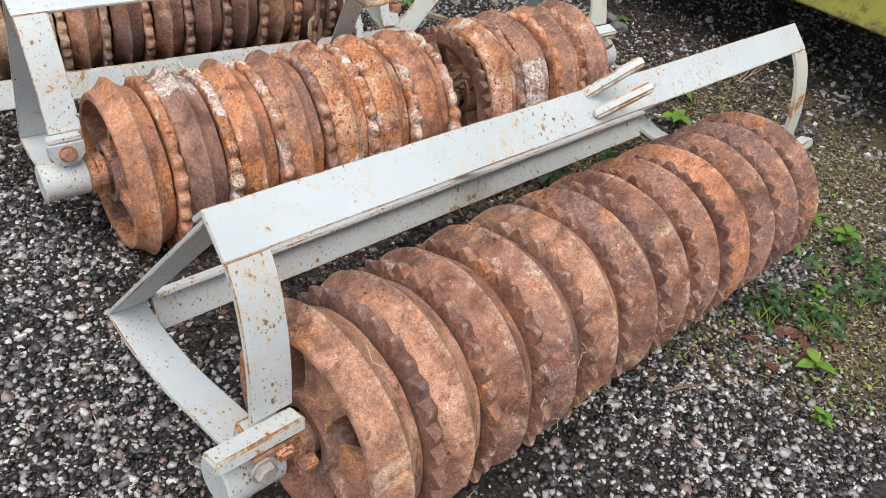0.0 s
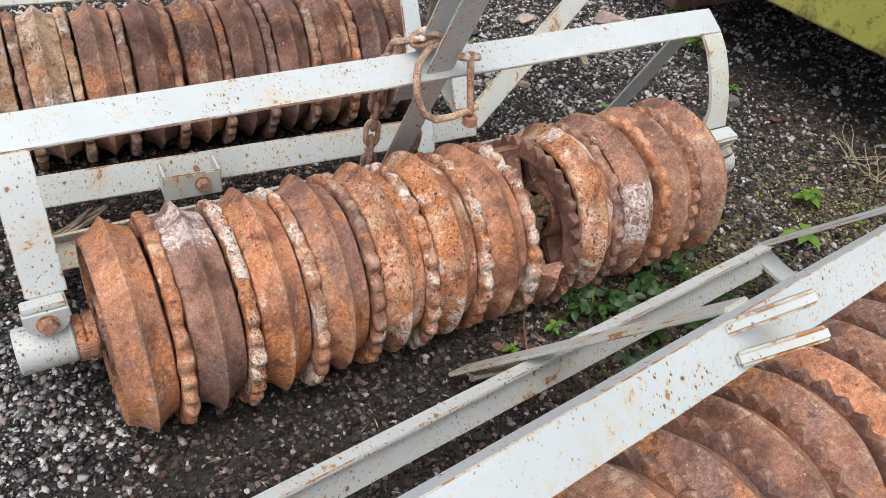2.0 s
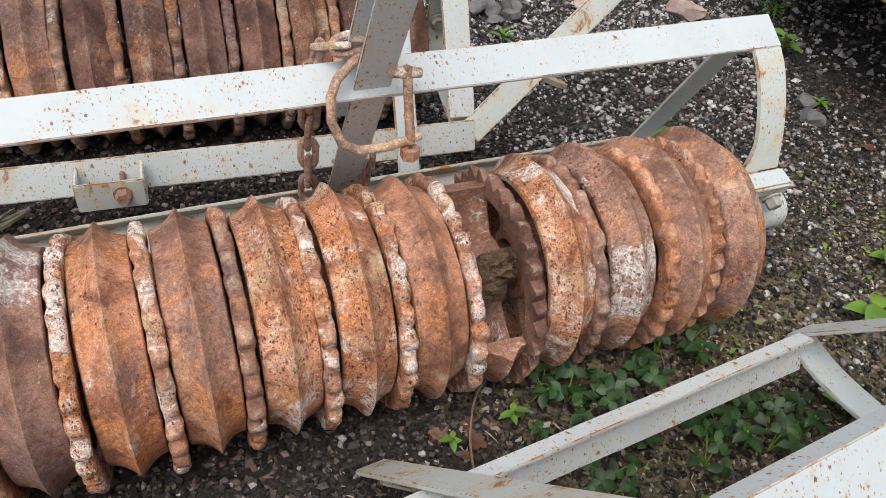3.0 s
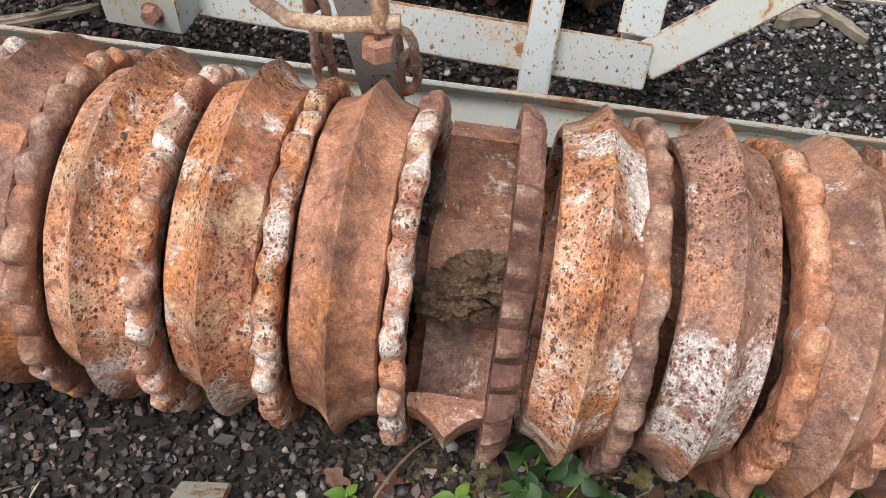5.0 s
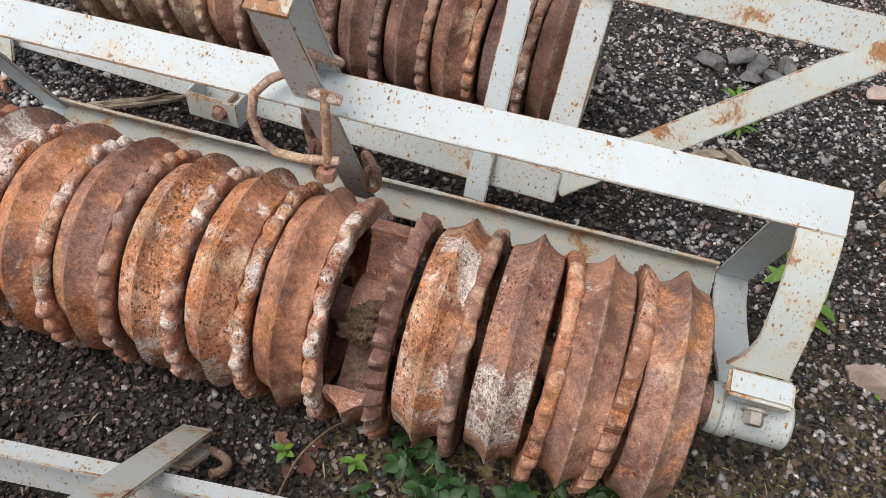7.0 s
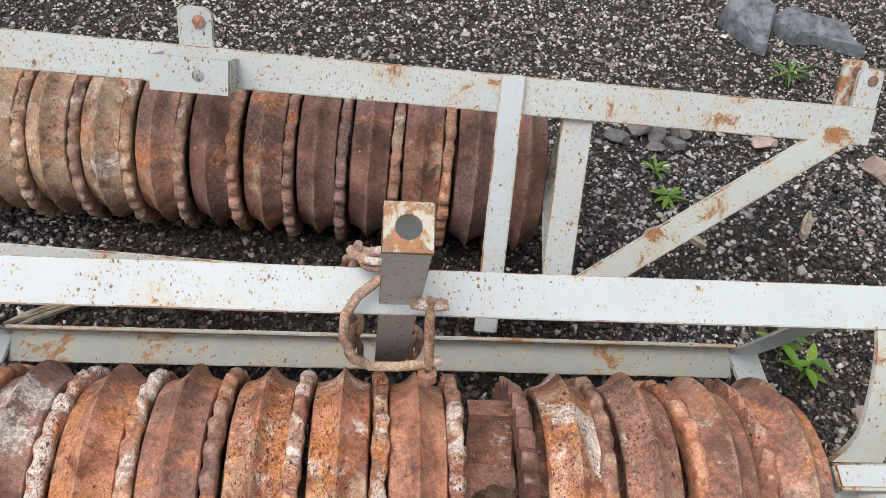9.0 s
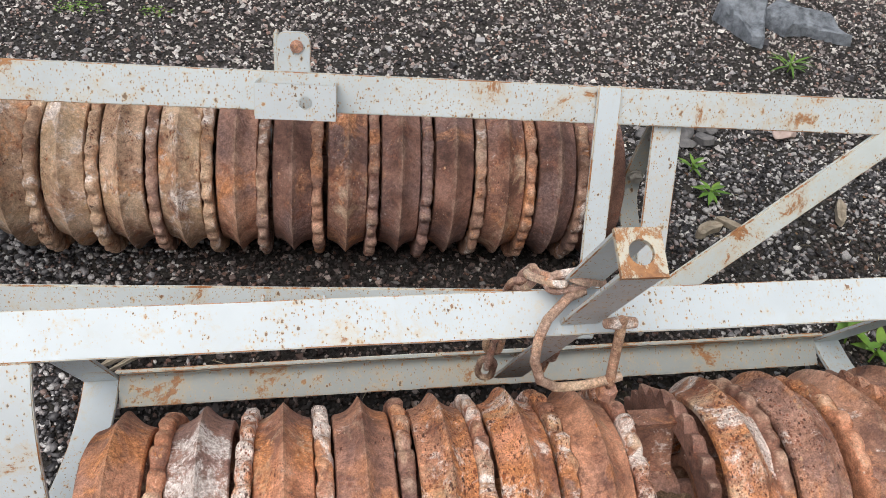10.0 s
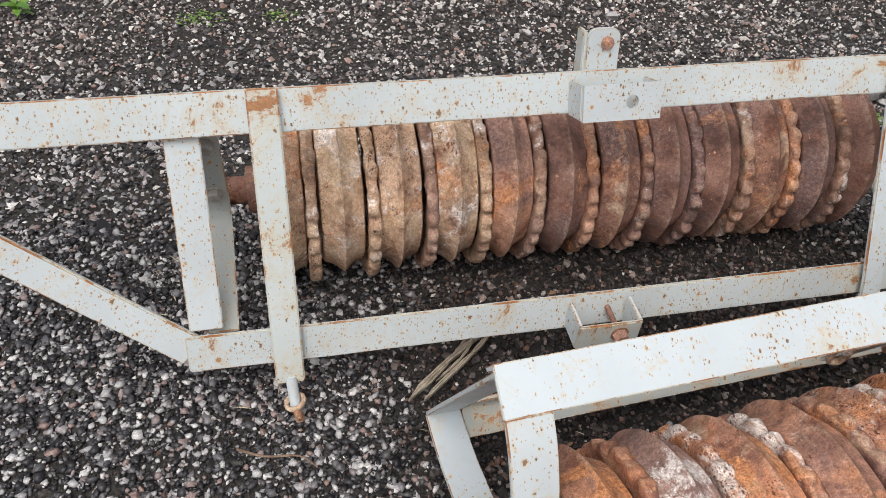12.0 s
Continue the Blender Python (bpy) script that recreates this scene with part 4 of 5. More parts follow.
def far_roller():
    r = thing("ring_roller", "muddy brown ring roller in a long pale grey drawbar frame", "land roller", T_FAR, "ring rollers")
    part("top_beam", bar("top_beam", [(0.0, 0.488), (0.033, 0.556), (0.045, 0.550), (0.0415, 0.543), (0.0365, 0.5455), (0.0075, 0.4845)], -1.42, 1.36, PAINT_SPECKLED, 0.002, 40), r)
    part("lower_rail", bar("lower_rail", [(-0.194, 0.098), (-0.168, 0.168), (-0.16, 0.165), (-0.183, 0.104), (-0.152, 0.092), (-0.155, 0.085)], -0.812, 0.785, PAINT_SPECKLED, 0.003, 24), r)
    for x0, x1, mt in ((-0.658, -0.604, PAINT_RUN), (0.59, 0.64, PAINT)):
        path = [(0.026, 0.562), (-0.012, 0.49), (-0.198, 0.135), (-0.222, 0.072)]
        part("upright_strap", bar("upright_strap", flat(path, 0.01), x0, x1, mt, 0.003, 2), r)
    for s, (x0, x1) in ((-1, (-0.803, -0.742)), (1, (0.727, 0.79))):
        path = [(0.022, 0.488), (-0.15, 0.166)]
        post = part("post", bar("post", flat(path, 0.008), x0, x1, PAINT_RUSTY, 0.002, 2), r)
        if s > 0:
            side = [(0.026, 0.488), (-0.146, 0.166), (-0.105, 0.166), (0.067, 0.488)]
            part("flange", bar("flange", side, x1 - 0.008, x1 - 0.001, PAINT_SHADED_GRIME, 0.002, 1), post)
        h0, h1 = (-0.772, -0.716) if s < 0 else (0.736, 0.782)
        hang = curve_path([(0.05, 0.49), (0.07, 0.40), (0.088, 0.31), (0.095, 0.26), (0.07, 0.215), (-0.05, 0.165), (-0.142, 0.142)], 3)
        # hanger takes the darker paint, its shade under the beam in the colour
        plate = part("hanger_plate", bar("hanger_plate", flat(hang, 0.010), h0, h1, PAINT_SHADED_GRIME, 0.002, 2), r, "bent grey hanger plate with two bolts")
        for z, y in ((0.425, 0.058), (0.292, 0.083)):
            hex_bolt(plate, ((h0 + h1) / 2 + 0.002, y, z), (0, -1, -0.25), 0.026, 0.013, STEEL)
    for s in (-1, 1):
        xa, xb = (-0.80, -1.36) if s < 0 else (0.775, 1.315)
        a, b = Vector((xa, -0.168, 0.132)), Vector((xb, 0.02, 0.515))
        ax = (b - a).normalized()
        side = Vector((0, 0.43, 0.9))
        side = (side - ax * side.dot(ax)).normalized()
        turn = Matrix((ax, ax.cross(side) * -1, side)).transposed().to_4x4()
        part("diagonal_brace", box("diagonal_brace", ((b - a).length, 0.012, 0.062), PAINT_RUN if s > 0 else PAINT_RUSTY, 0.003, wobble=0.001), r, m=Matrix.Translation((a + b) / 2) @ turn)
    # lug on the beam
    lug = part("lug", hole_plate("lug", 0.148, 0.066, 0.008, 0.0125, PAINT_RUSTY, (0.018, 0.0)), r, "folded lug with a bolt hole", pose(-0.006, -0.046, 0.540, -24))
    for x in (-0.073, 0.073):
        part("cheek", box("cheek", (0.007, 0.062, 0.064), PAINT_RUSTY, 0.002), lug, m=pose(x, 0.034, 0))
    tab = part("tab", round_tab("tab", 0.064, 0.125, 0.010, PAINT_RUSTY), r, "upright drilled tab", pose(-0.014, 0.056, 0.560, -14))
    part("flange", box("flange", (0.008, 0.034, 0.118), PAINT_RUN, 0.002), tab, m=pose(-0.034, 0.018, -0.002))
    part("bolt_end", lathe("bolt_end", [(-0.002, 0.001), (-0.002, 0.012), (0.003, 0.0125), (0.004, 0.009), (0.004, 0.001)], RUST_DUSTY, 20), tab, m=pose(0.006, -0.006, 0.036, 0, 0, -90))
    for y, x in ((0.052, 1.332), (0.084, 1.312)):
        tab = part("end_tab", round_tab("end_tab", 0.052, 0.10, 0.011, PAINT_RUSTY if x > 1.32 else PAINT_RUN), r, m=pose(x, y, 0.578, -24))
        part("bolt_end", lathe("bolt_end", [(-0.002, 0.001), (-0.002, 0.010), (0.002, 0.0105), (0.003, 0.001)], RUST_DARK, 18), tab, m=pose(0.004, -0.006, 0.026, 0, 0, -90))
    # box bracket on the lower rail
    bk = part("box_bracket", box("box_bracket", (0.132, 0.008, 0.066), PAINT_RUN, 0.003), r, "welded box bracket with a through bolt", pose(-0.012, -0.247, 0.132))
    for x in (-0.062, 0.062):
        part("cheek", box("cheek", (0.008, 0.064, 0.066), PAINT_RUSTY, 0.002), bk, m=pose(x, 0.032, 0))
    hex_bolt(bk, (0.022, -0.004, 0.002), (0, -1, 0), 0.026, 0.018, RUST_DUSTY)
    part("bolt_shank", tube("bolt_shank", [(0.022, 0.0, 0.002), (0.022, 0.07, 0.002)], 0.006, RUST_DARK, 10), bk)
    # hanging pin under the long strap
    pin = part("pin", tube("pin", [(-0.63, -0.218, 0.085), (-0.628, -0.236, 0.05), (-0.626, -0.244, 0.03)], 0.011, PAINT, 12), r, "grey hanging pin with a rusty hook")
    eye = [(-0.627 + 0.017 * math.cos(radians(30 * i)), -0.243 + 0.017 * math.sin(radians(30 * i)), 0.036 + 0.006 * math.cos(radians(30 * i))) for i in range(12)]
    part("eye", tube("eye", eye, 0.005, SHACKLE, 8, closed=True), pin)
    part("hook", tube("hook", [(-0.626, -0.26, 0.036), (-0.622, -0.263, 0.018), (-0.621, -0.262, 0.004), (-0.622, -0.258, -0.008)], 0.0085, RUST_ORANGE, 9, taper=[0.8, 1.0, 1.1, 0.9]), pin)
    ax_y, ax_z = 0.2, 0.198
    part("axle", lathe("axle", [(-0.765, 0.001), (-0.765, 0.03), (0.76, 0.03), (0.76, 0.001)], RUST_DARK, 20), r, m=pose(0, ax_y, ax_z))
    for x in (-0.75, -0.665, 0.735):
        part("collar", lathe("collar", [(-0.02, 0.02), (-0.02, 0.05), (0.02, 0.05), (0.02, 0.02)], RUST, 24), r, m=pose(x, ax_y, ax_z))
    rings = [RUST_MUDDY, RUST_MUDDY, RUST_MUDDY, RUST_MUDDY, RUST_DUSTY, RUST_DARK, RUST, RUST_DARK, RUST_DARK, RUST, RUST_DARK, RUST_DARK]
    stars = [RUST_MUDDY, RUST_MUDDY, STAR_DRY, RUST_MUDDY, STAR_DRY, RUST_DUSTY, RUST, RUST_DARK, STAR_DRY, RUST_DUSTY, STAR_DRY]
    fill_roller(r, -0.616, rings, stars, 200, pitch=0.1185, axis=(ax_y, ax_z))
    return r


far_roller()


# ---- yellow machine body at the edge of the yard ----
def yellow_body():
    t = thing("machine_body", "lichen-stained yellow steel machine body standing over dark ground", "machine", pose(2.44, 0.0, 0.0))
    part("side_panel", box("side_panel", (0.03, 3.4, 0.55), YELLOW, 0.008, (0.015, -0.2, 0.58), wobble=0.002), t)
    part("bottom_flange", box("bottom_flange", (0.09, 3.36, 0.014), YELLOW, 0.004, (0.078, -0.2, 0.318)), t)
    part("floor_panel", box("floor_panel", (1.6, 3.3, 0.03), RUST_DARK, 0.004, (0.9, -0.2, 0.38)), t)
    part("top_panel", box("top_panel", (1.66, 3.4, 0.02), YELLOW, 0.006, (0.86, -0.2, 0.863), wobble=0.002), t)
    part("far_panel", box("far_panel", (0.03, 3.4, 0.55), YELLOW, 0.008, (1.70, -0.2, 0.58)), t)
    for y in (-1.885, 1.485):
        part("end_panel", box("end_panel", (1.66, 0.03, 0.54), YELLOW, 0.006, (0.86, y, 0.58)), t)
    for y in (-1.7, 1.3):
        part("skid", box("skid", (1.4, 0.09, 0.36), RUST_DARK, 0.006, (0.95, y, 0.185)), t)


yellow_body()


# ---- shackle and chain on the middle frame ----
def shackle():
    s = thing("shackle", "rusty bow shackle with flaking pale paint hanging on the beam", "shackle", pose(-0.006, 0.012, -0.016))
    bow = [(0.80, 0.172, 0.586), (0.775, 0.165, 0.58), (0.738, 0.135, 0.568), (0.722, 0.112, 0.553), (0.72, 0.1, 0.52), (0.733, 0.092, 0.485), (0.76, 0.09, 0.468), (0.80, 0.092, 0.466), (0.835, 0.095, 0.47), (0.862, 0.099, 0.474)]
    part("bow", tube("bow", bow, 0.0075, SHACKLE, 10), s)
    part("eye", tube("eye", [(0.812, 0.108, 0.585), (0.835, 0.113, 0.58), (0.862, 0.117, 0.574)], 0.009, SHACKLE, 10, taper=[0.8, 1.1, 0.9]), s)
    pin = part("pin", tube("pin", [(0.838, 0.112, 0.59), (0.841, 0.103, 0.53), (0.844, 0.093, 0.466)], 0.0075, RUST_ORANGE, 10), s)
    part("nut", lathe("nut", [(-0.009, 0.004), (-0.009, 0.0155), (0.009, 0.0155), (0.009, 0.004)], RUST, 6, smooth=25), pin, m=pose(0.843, 0.09, 0.45, 0, 90, 0))
    return s


shackle()


def chain():
    c = thing("chain", "rusty short-link chain looped over the beam and hanging behind it", "chain")
    path = [(0.81, 0.20, 0.575), (0.785, 0.19, 0.588), (0.752, 0.19, 0.582), (0.728, 0.225, 0.565), (0.722, 0.25, 0.52), (0.722, 0.268, 0.475), (0.722, 0.28, 0.43), (0.722, 0.29, 0.385), (0.722, 0.30, 0.34), (0.722, 0.305, 0.295), (0.722, 0.31, 0.25), (0.722, 0.315, 0.21)]
    proto = []
    for k in range(14):
        a = 2 * math.pi * k / 14
        x = 0.020 * math.cos(a)
        proto.append((x + (0.013 if math.cos(a) > 0 else -0.013), 0.0135 * math.sin(a), 0))
    me = tube("link", proto, 0.0064, SHACKLE, 7, closed=True)
    for i in range(len(path) - 1):
        a, b = Vector(path[i]), Vector(path[i + 1])
        q = (b - a).to_track_quat("X", "Z").to_matrix().to_4x4()
        part("link", me, c, m=Matrix.Translation((a + b) / 2) @ q @ pose(0, 0, 0, 90 * (i % 2) + 20))
    extra = [(0.83, 0.30, 0.30), (0.832, 0.31, 0.26), (0.834, 0.315, 0.22)]
    for i in range(2):
        a, b = Vector(extra[i]), Vector(extra[i + 1])
        q = (b - a).to_track_quat("X", "Z").to_matrix().to_4x4()
        part("link", me, c, m=Matrix.Translation((a + b) / 2) @ q @ pose(0, 0, 0, 90 * (i % 2) + 20))


chain()


# ---- loose stones, wood, litter ----
def rock(name, label, category, place, size, material, seed, turn=0, flatness=1.0, sub=4):
    rng = random.Random(seed)
    bm = bmesh.new()
    bmesh.ops.create_icosphere(bm, subdivisions=sub, radius=1.0)
    off = Vector((seed * 3.1, seed * 1.7, seed * 0.9))
    cuts = []
    for _ in range(13):
        n = Vector((rng.gauss(0, 1), rng.gauss(0, 1), rng.gauss(0, 1))).normalized()
        cuts.append((n, rng.uniform(0.5, 0.85)))
    cuts.append((Vector((rng.uniform(-0.2, 0.2), rng.uniform(-0.2, 0.2), 1)).normalized(), 0.6))
    for v in bm.verts:
        p = v.co.copy()
        for n, d in cuts:
            k = p.dot(n) - d
            if k > 0:
                p -= n * k
        p *= 1 + 0.05 * noise.noise(v.co * 5 + off) + 0.03 * noise.noise(v.co * 13 + off)
        v.co = Vector((p.x * size[0], p.y * size[1], p.z * size[2] * flatness)) * 1.3
    ob = thing(name, label, category, pose(*place, 0, 0, turn), me=from_bm(name, bm, material, 18))
    return ob


def slate_slab(label, outline, crest, thick, seed):
    """A split slab of slate: a ragged outline with a stepped, sloping top. crest: heights of the top round the outline."""
    bm = bmesh.new()
    n = len(outline)
    mid = sum((Vector((x, y)) for x, y in outline), Vector((0, 0))) / n
    pts = []
    for i in range(n):
        a, b = Vector(outline[i]), Vector(outline[(i + 1) % n])
        for k in range(4):
            u = k / 4
            p = a.lerp(b, u)
            pts.append((p + Vector(noise.noise_vector((p.x * 14, p.y * 14, seed))[:2]) * 0.010, crest[i] * (1 - u) + crest[(i + 1) % n] * u))
    rows = []
    for inset, lift in ((0.0, -0.02), (0.02, 0.45), (0.06, 0.85), (0.16, 1.0), (0.4, 1.0), (0.68, 0.97)):
        row = []
        for p, h in pts:
            q = p.lerp(mid, inset)
            step = 0.007 * round(3 * noise.noise((q.x * 11, q.y * 11, seed + 2.0)))
            row.append(bm.verts.new((q.x - mid.x, q.y - mid.y, max(-0.02, (h + thick) * lift + (step if inset > 0.03 else 0.0)))))
        rows.append(row)
    for a, b in zip(rows, rows[1:]):
        for i in range(len(pts)):
            k = (i + 1) % len(pts)
            bm.faces.new((a[i], a[k], b[k], b[i]))
    bm.faces.new(rows[-1])
    bm.faces.new(rows[0][::-1])
    thing("slate_rock", label, "rock", pose(mid.x, mid.y, dip(mid.x, mid.y)), "slate slabs", me=from_bm("slate_rock", bm, SLATE, 20))


slate_slab("broken blue-grey slate slab leaning on the gravel", ((2.05, 2.16), (2.12, 2.25), (2.22, 2.26), (2.25, 2.13), (2.16, 1.93), (2.12, 1.95), (2.09, 2.06)), (0.05, 0.07, 0.08, 0.05, 0.0, 0.0, 0.02), 0.045, 3.0)
slate_slab("long blue-grey slate slab lying on the gravel", ((2.24, 2.16), (2.35, 2.22), (2.46, 2.14), (2.55, 2.12), (2.56, 1.96), (2.47, 1.99), (2.40, 2.04), (2.30, 2.02)), (0.04, 0.04, 0.03, 0.02, 0.0, 0.01, 0.01, 0.01), 0.035, 5.0)
rock("pink_stone", "rough pinkish stone on dark gravel", "stone", (2.285, 1.215, 0.02), (0.058, 0.036, 0.04), PINKSTONE, 8, -38, sub=4)
rock("pink_stone", "rough pinkish stone beside the grey frame", "stone", (1.86, 0.34, 0.015), (0.045, 0.03, 0.028), PINKSTONE, 9, -40, sub=4)


def plank(place, length, width, thick, turn, seed):
    bm = bmesh.new()
    n = 14
    rng = random.Random(seed)
    rows = []
    for i in range(n + 1):
        u = i / n
        w = width * (0.75 + 0.3 * noise.noise((u * 4, seed, 0))) * min(1.0, 0.25 + 5 * min(u, 1 - u))
        y = 0.012 * math.sin(u * 3 + seed)
        rows.append([bm.verts.new((length * (u - 0.5), y + a * w / 2, b * thick / 2 + 0.003 * noise.noise((u * 9, a, seed)))) for a, b in ((-1, -1), (1, -1), (1, 1), (0.3, 1.15), (0, 0.7), (-0.3, 1.1), (-1, 1))])
    for a, b in zip(rows, rows[1:]):
        for j in range(7):
            bm.faces.new((a[j], a[(j + 1) % 7], b[(j + 1) % 7], b[j]))
    bm.faces.new(rows[0][::-1])
    bm.faces.new(rows[-1])
    thing("wood_splinter", "weathered grey split length of wood on gravel", "wood", pose(*place, 0, 4, turn), "split wood", me=from_bm("wood_splinter", bm, WOOD, 30))


for i, (x, y, sx, sy, sz) in enumerate(((1.49, 1.35, 0.045, 0.03, 0.03), (1.56, 1.40, 0.05, 0.035, 0.034), (1.615, 1.385, 0.055, 0.03, 0.028), (1.70, 1.40, 0.05, 0.032, 0.03), (1.665, 1.32, 0.04, 0.03, 0.03), (1.60, 1.31, 0.03, 0.024, 0.02), (2.30, 0.62, 0.045, 0.032, 0.028), (2.265, 0.54, 0.045, 0.03, 0.025))):
    rock("grey_stone", "broken dark grey stone lying on the gravel", "stone", (x, y, dip(x, y) + 0.012), (sx * 0.85, sy * 0.85, sz * 0.85), DARKSTONE, 20 + i, 37 * i, sub=4)
rock("pale_stone", "whitish angular stone on the gravel", "stone", (1.955, 1.353, 0.012), (0.035, 0.026, 0.022), PINKSTONE, 31, 15, sub=4)
plank((0.085, 0.60, 0.014), 0.27, 0.013, 0.009, 40, 1)
plank((0.10, 0.59, 0.02), 0.25, 0.011, 0.008, 44, 2)
plank((0.075, 0.61, 0.012), 0.24, 0.009, 0.007, 37, 4)
plank((0.095, 0.605, 0.024), 0.16, 0.006, 0.005, 47, 9)

plank((1.50, 0.90, 0.012), 0.10, 0.04, 0.02, 20, 6)
plank((1.58, 0.905, 0.012), 0.12, 0.03, 0.016, -35, 7)
plank((1.94, 0.965, 0.012), 0.12, 0.035, 0.018, 75, 8)


def twig(pts, r, label="thin dry twig lying on the ground"):
    pts = [(x, y, dip(x, y) + z) for x, y, z in pts]
    path = [Vector(p) for p in pts]
    pts = []
    for i in range(len(path) - 1):
        p0, p1, p2, p3 = (path[max(0, min(len(path) - 1, i + k))] for k in (-1, 0, 1, 2))
        for q in (0, 0.25, 0.5, 0.75):
            pts.append(0.5 * (2 * p1 + (p2 - p0) * q + (2 * p0 - 5 * p1 + 4 * p2 - p3) * q * q + (3 * p1 - p0 - 3 * p2 + p3) * q ** 3))
    pts.append(path[-1])
    thing("fallen_twig", label, "twig", group="fallen twigs", me=tube("fallen_twig", pts, r, STEM, 6, taper=[1 - 0.5 * i / len(pts) for i in range(len(pts))]))


twig([(0.862, -0.235, 0.0), (0.866, -0.20, 0.012), (0.878, -0.16, 0.03), (0.908, -0.108, 0.04), (0.94, -0.08, 0.045), (0.962, -0.074, 0.04)], 0.0025)
twig([(0.86, -0.93, 0.006), (0.90, -0.94, 0.008), (0.95, -0.955, 0.006)], 0.004, "pale broken twig on the gravel")
twig([(-0.36, 0.50, 0.004), (-0.31, 0.47, 0.01), (-0.25, 0.46, 0.006), (-0.22, 0.43, 0.004)], 0.003)
def dead_leaf(x, y, seed, size=0.032):
    """A curled brown leaf on the ground."""
    rng = random.Random(seed)
    verts, faces = [(0.0, 0.0, 0.002)], []
    rim, rings = 15, 3
    reach = [size * (0.75 + 0.5 * rng.random()) * (1.0 if k % 3 else 0.72) for k in range(rim)]
    for q in range(1, rings + 1):
        for k in range(rim):
            a, r = 2 * math.pi * k / rim, reach[k] * q / rings
            x1, y1 = r * math.cos(a), 0.7 * r * math.sin(a)
            verts.append((x1, y1, 0.002 + 0.5 * size * abs(noise.noise((x1 / size * 1.4, y1 / size * 1.4, seed))) + 0.22 * size * (q / rings) ** 2 * rng.random()))
    for k in range(rim):
        j = (k + 1) % rim
        faces.append((0, 1 + k, 1 + j))
        for q in range(rings - 1):
            a, c = 1 + q * rim, 1 + (q + 1) * rim
            faces.append((a + k, c + k, c + j, a + j))
    thing("dead_leaf", "curled brown dead leaf on dark soil", "leaf", pose(x, y, dip(x, y) + 0.004, rng.uniform(-14, 14), rng.uniform(-14, 14), rng.uniform(0, 360)), "dead leaves", me=mesh_of("dead_leaf", verts, faces, DEAD, 60))


for i, (x, y) in enumerate(((0.888, -0.135), (0.885, -0.167), (0.862, -0.19), (0.828, -0.137), (1.28, -0.93), (1.31, -0.96), (1.22, -0.98), (1.40, -0.90), (1.25, -1.02), (2.32, 0.37), (1.46, -1.0), (1.30, -0.945), (1.295, -0.99), (1.19, -0.92), (1.33, -0.88), (1.36, -1.04), (1.15, -1.0))):
    dead_leaf(x, y, 200 + i, 0.014 + 0.003 * ((i + 2) % 4))


def caught_straw(x, angle, seed):
    """A wisp of straw lying on the near roller's crown."""
    rng = random.Random(seed)
    pts, a, px = [], angle, x
    for i in range(6):
        r = 0.2105 + 0.004 * rng.random()
        pts.append(T_NEAR @ Vector((px, r * math.cos(a), r * math.sin(a))))
        a += rng.uniform(-0.05, 0.12)
        px += rng.uniform(-0.016, 0.022)
    thing("straw_wisp", "thin pale straw caught on a rusty ring", "straw", group="straw wisps", me=tube("straw_wisp", [tuple(p) for p in pts], 0.0008, STRAW, 5))


for i in range(9):
    caught_straw(0.125 + 0.1177 * (i % 5) + 0.02 * (i % 3), radians(95 + 14 * (i * 7 % 9)), 70 + i)
twig([(2.0, 1.12, 0.01), (2.05, 1.2, 0.012), (2.1, 1.24, 0.008)], 0.004)


def dry_weed(x, y, seed):
    """A dead plant: a tangle of thin pale twigs."""
    rng = random.Random(seed)
    ob = thing("dry_weed", "dead weed of thin pale twigs on dark ground", "plant", pose(x, y, dip(x, y)), "dry weeds")
    for k in range(9):
        a, lean = rng.uniform(0, 6.28), rng.uniform(0.6, 1.6)
        p, pts = Vector((rng.uniform(-0.02, 0.02), rng.uniform(-0.02, 0.02), 0)), []
        for i in range(6):
            pts.append(tuple(p))
            a += rng.uniform(-0.5, 0.5)
            p = p + Vector((math.cos(a) * lean, math.sin(a) * lean, rng.uniform(0.1, 1.0))).normalized() * rng.uniform(0.02, 0.04)
        part("twig", tube("twig", pts, 0.0018, STRAW, 5, taper=[1, 0.9, 0.8, 0.7, 0.6, 0.4]), ob)


dry_weed(2.37, 0.10, 1)
dry_weed(2.34, -0.02, 2)


# ---- plants ----
def leaf_blade(verts, faces, base, direction, up, length, width, bend=0.3):
    """One pointed oval leaf, folded along its midrib, added to the lists."""
    d, u = direction.normalized(), up.normalized()
    s = d.cross(u).normalized()
    i0 = len(verts)
    for t, w in ((0.0, 0.08), (0.16, 0.62), (0.38, 0.98), (0.6, 0.92), (0.82, 0.52), (1.0, 0.03)):
        c = base + d * length * t + u * (-bend * length * t * t)
        verts += [c - s * width * w / 2 + u * 0.16 * width * w, c, c + s * width * w / 2 + u * 0.16 * width * w]
    for k in range(5):
        a = i0 + k * 3
        faces += [(a, a + 1, a + 4, a + 3), (a + 1, a + 2, a + 5, a + 4)]


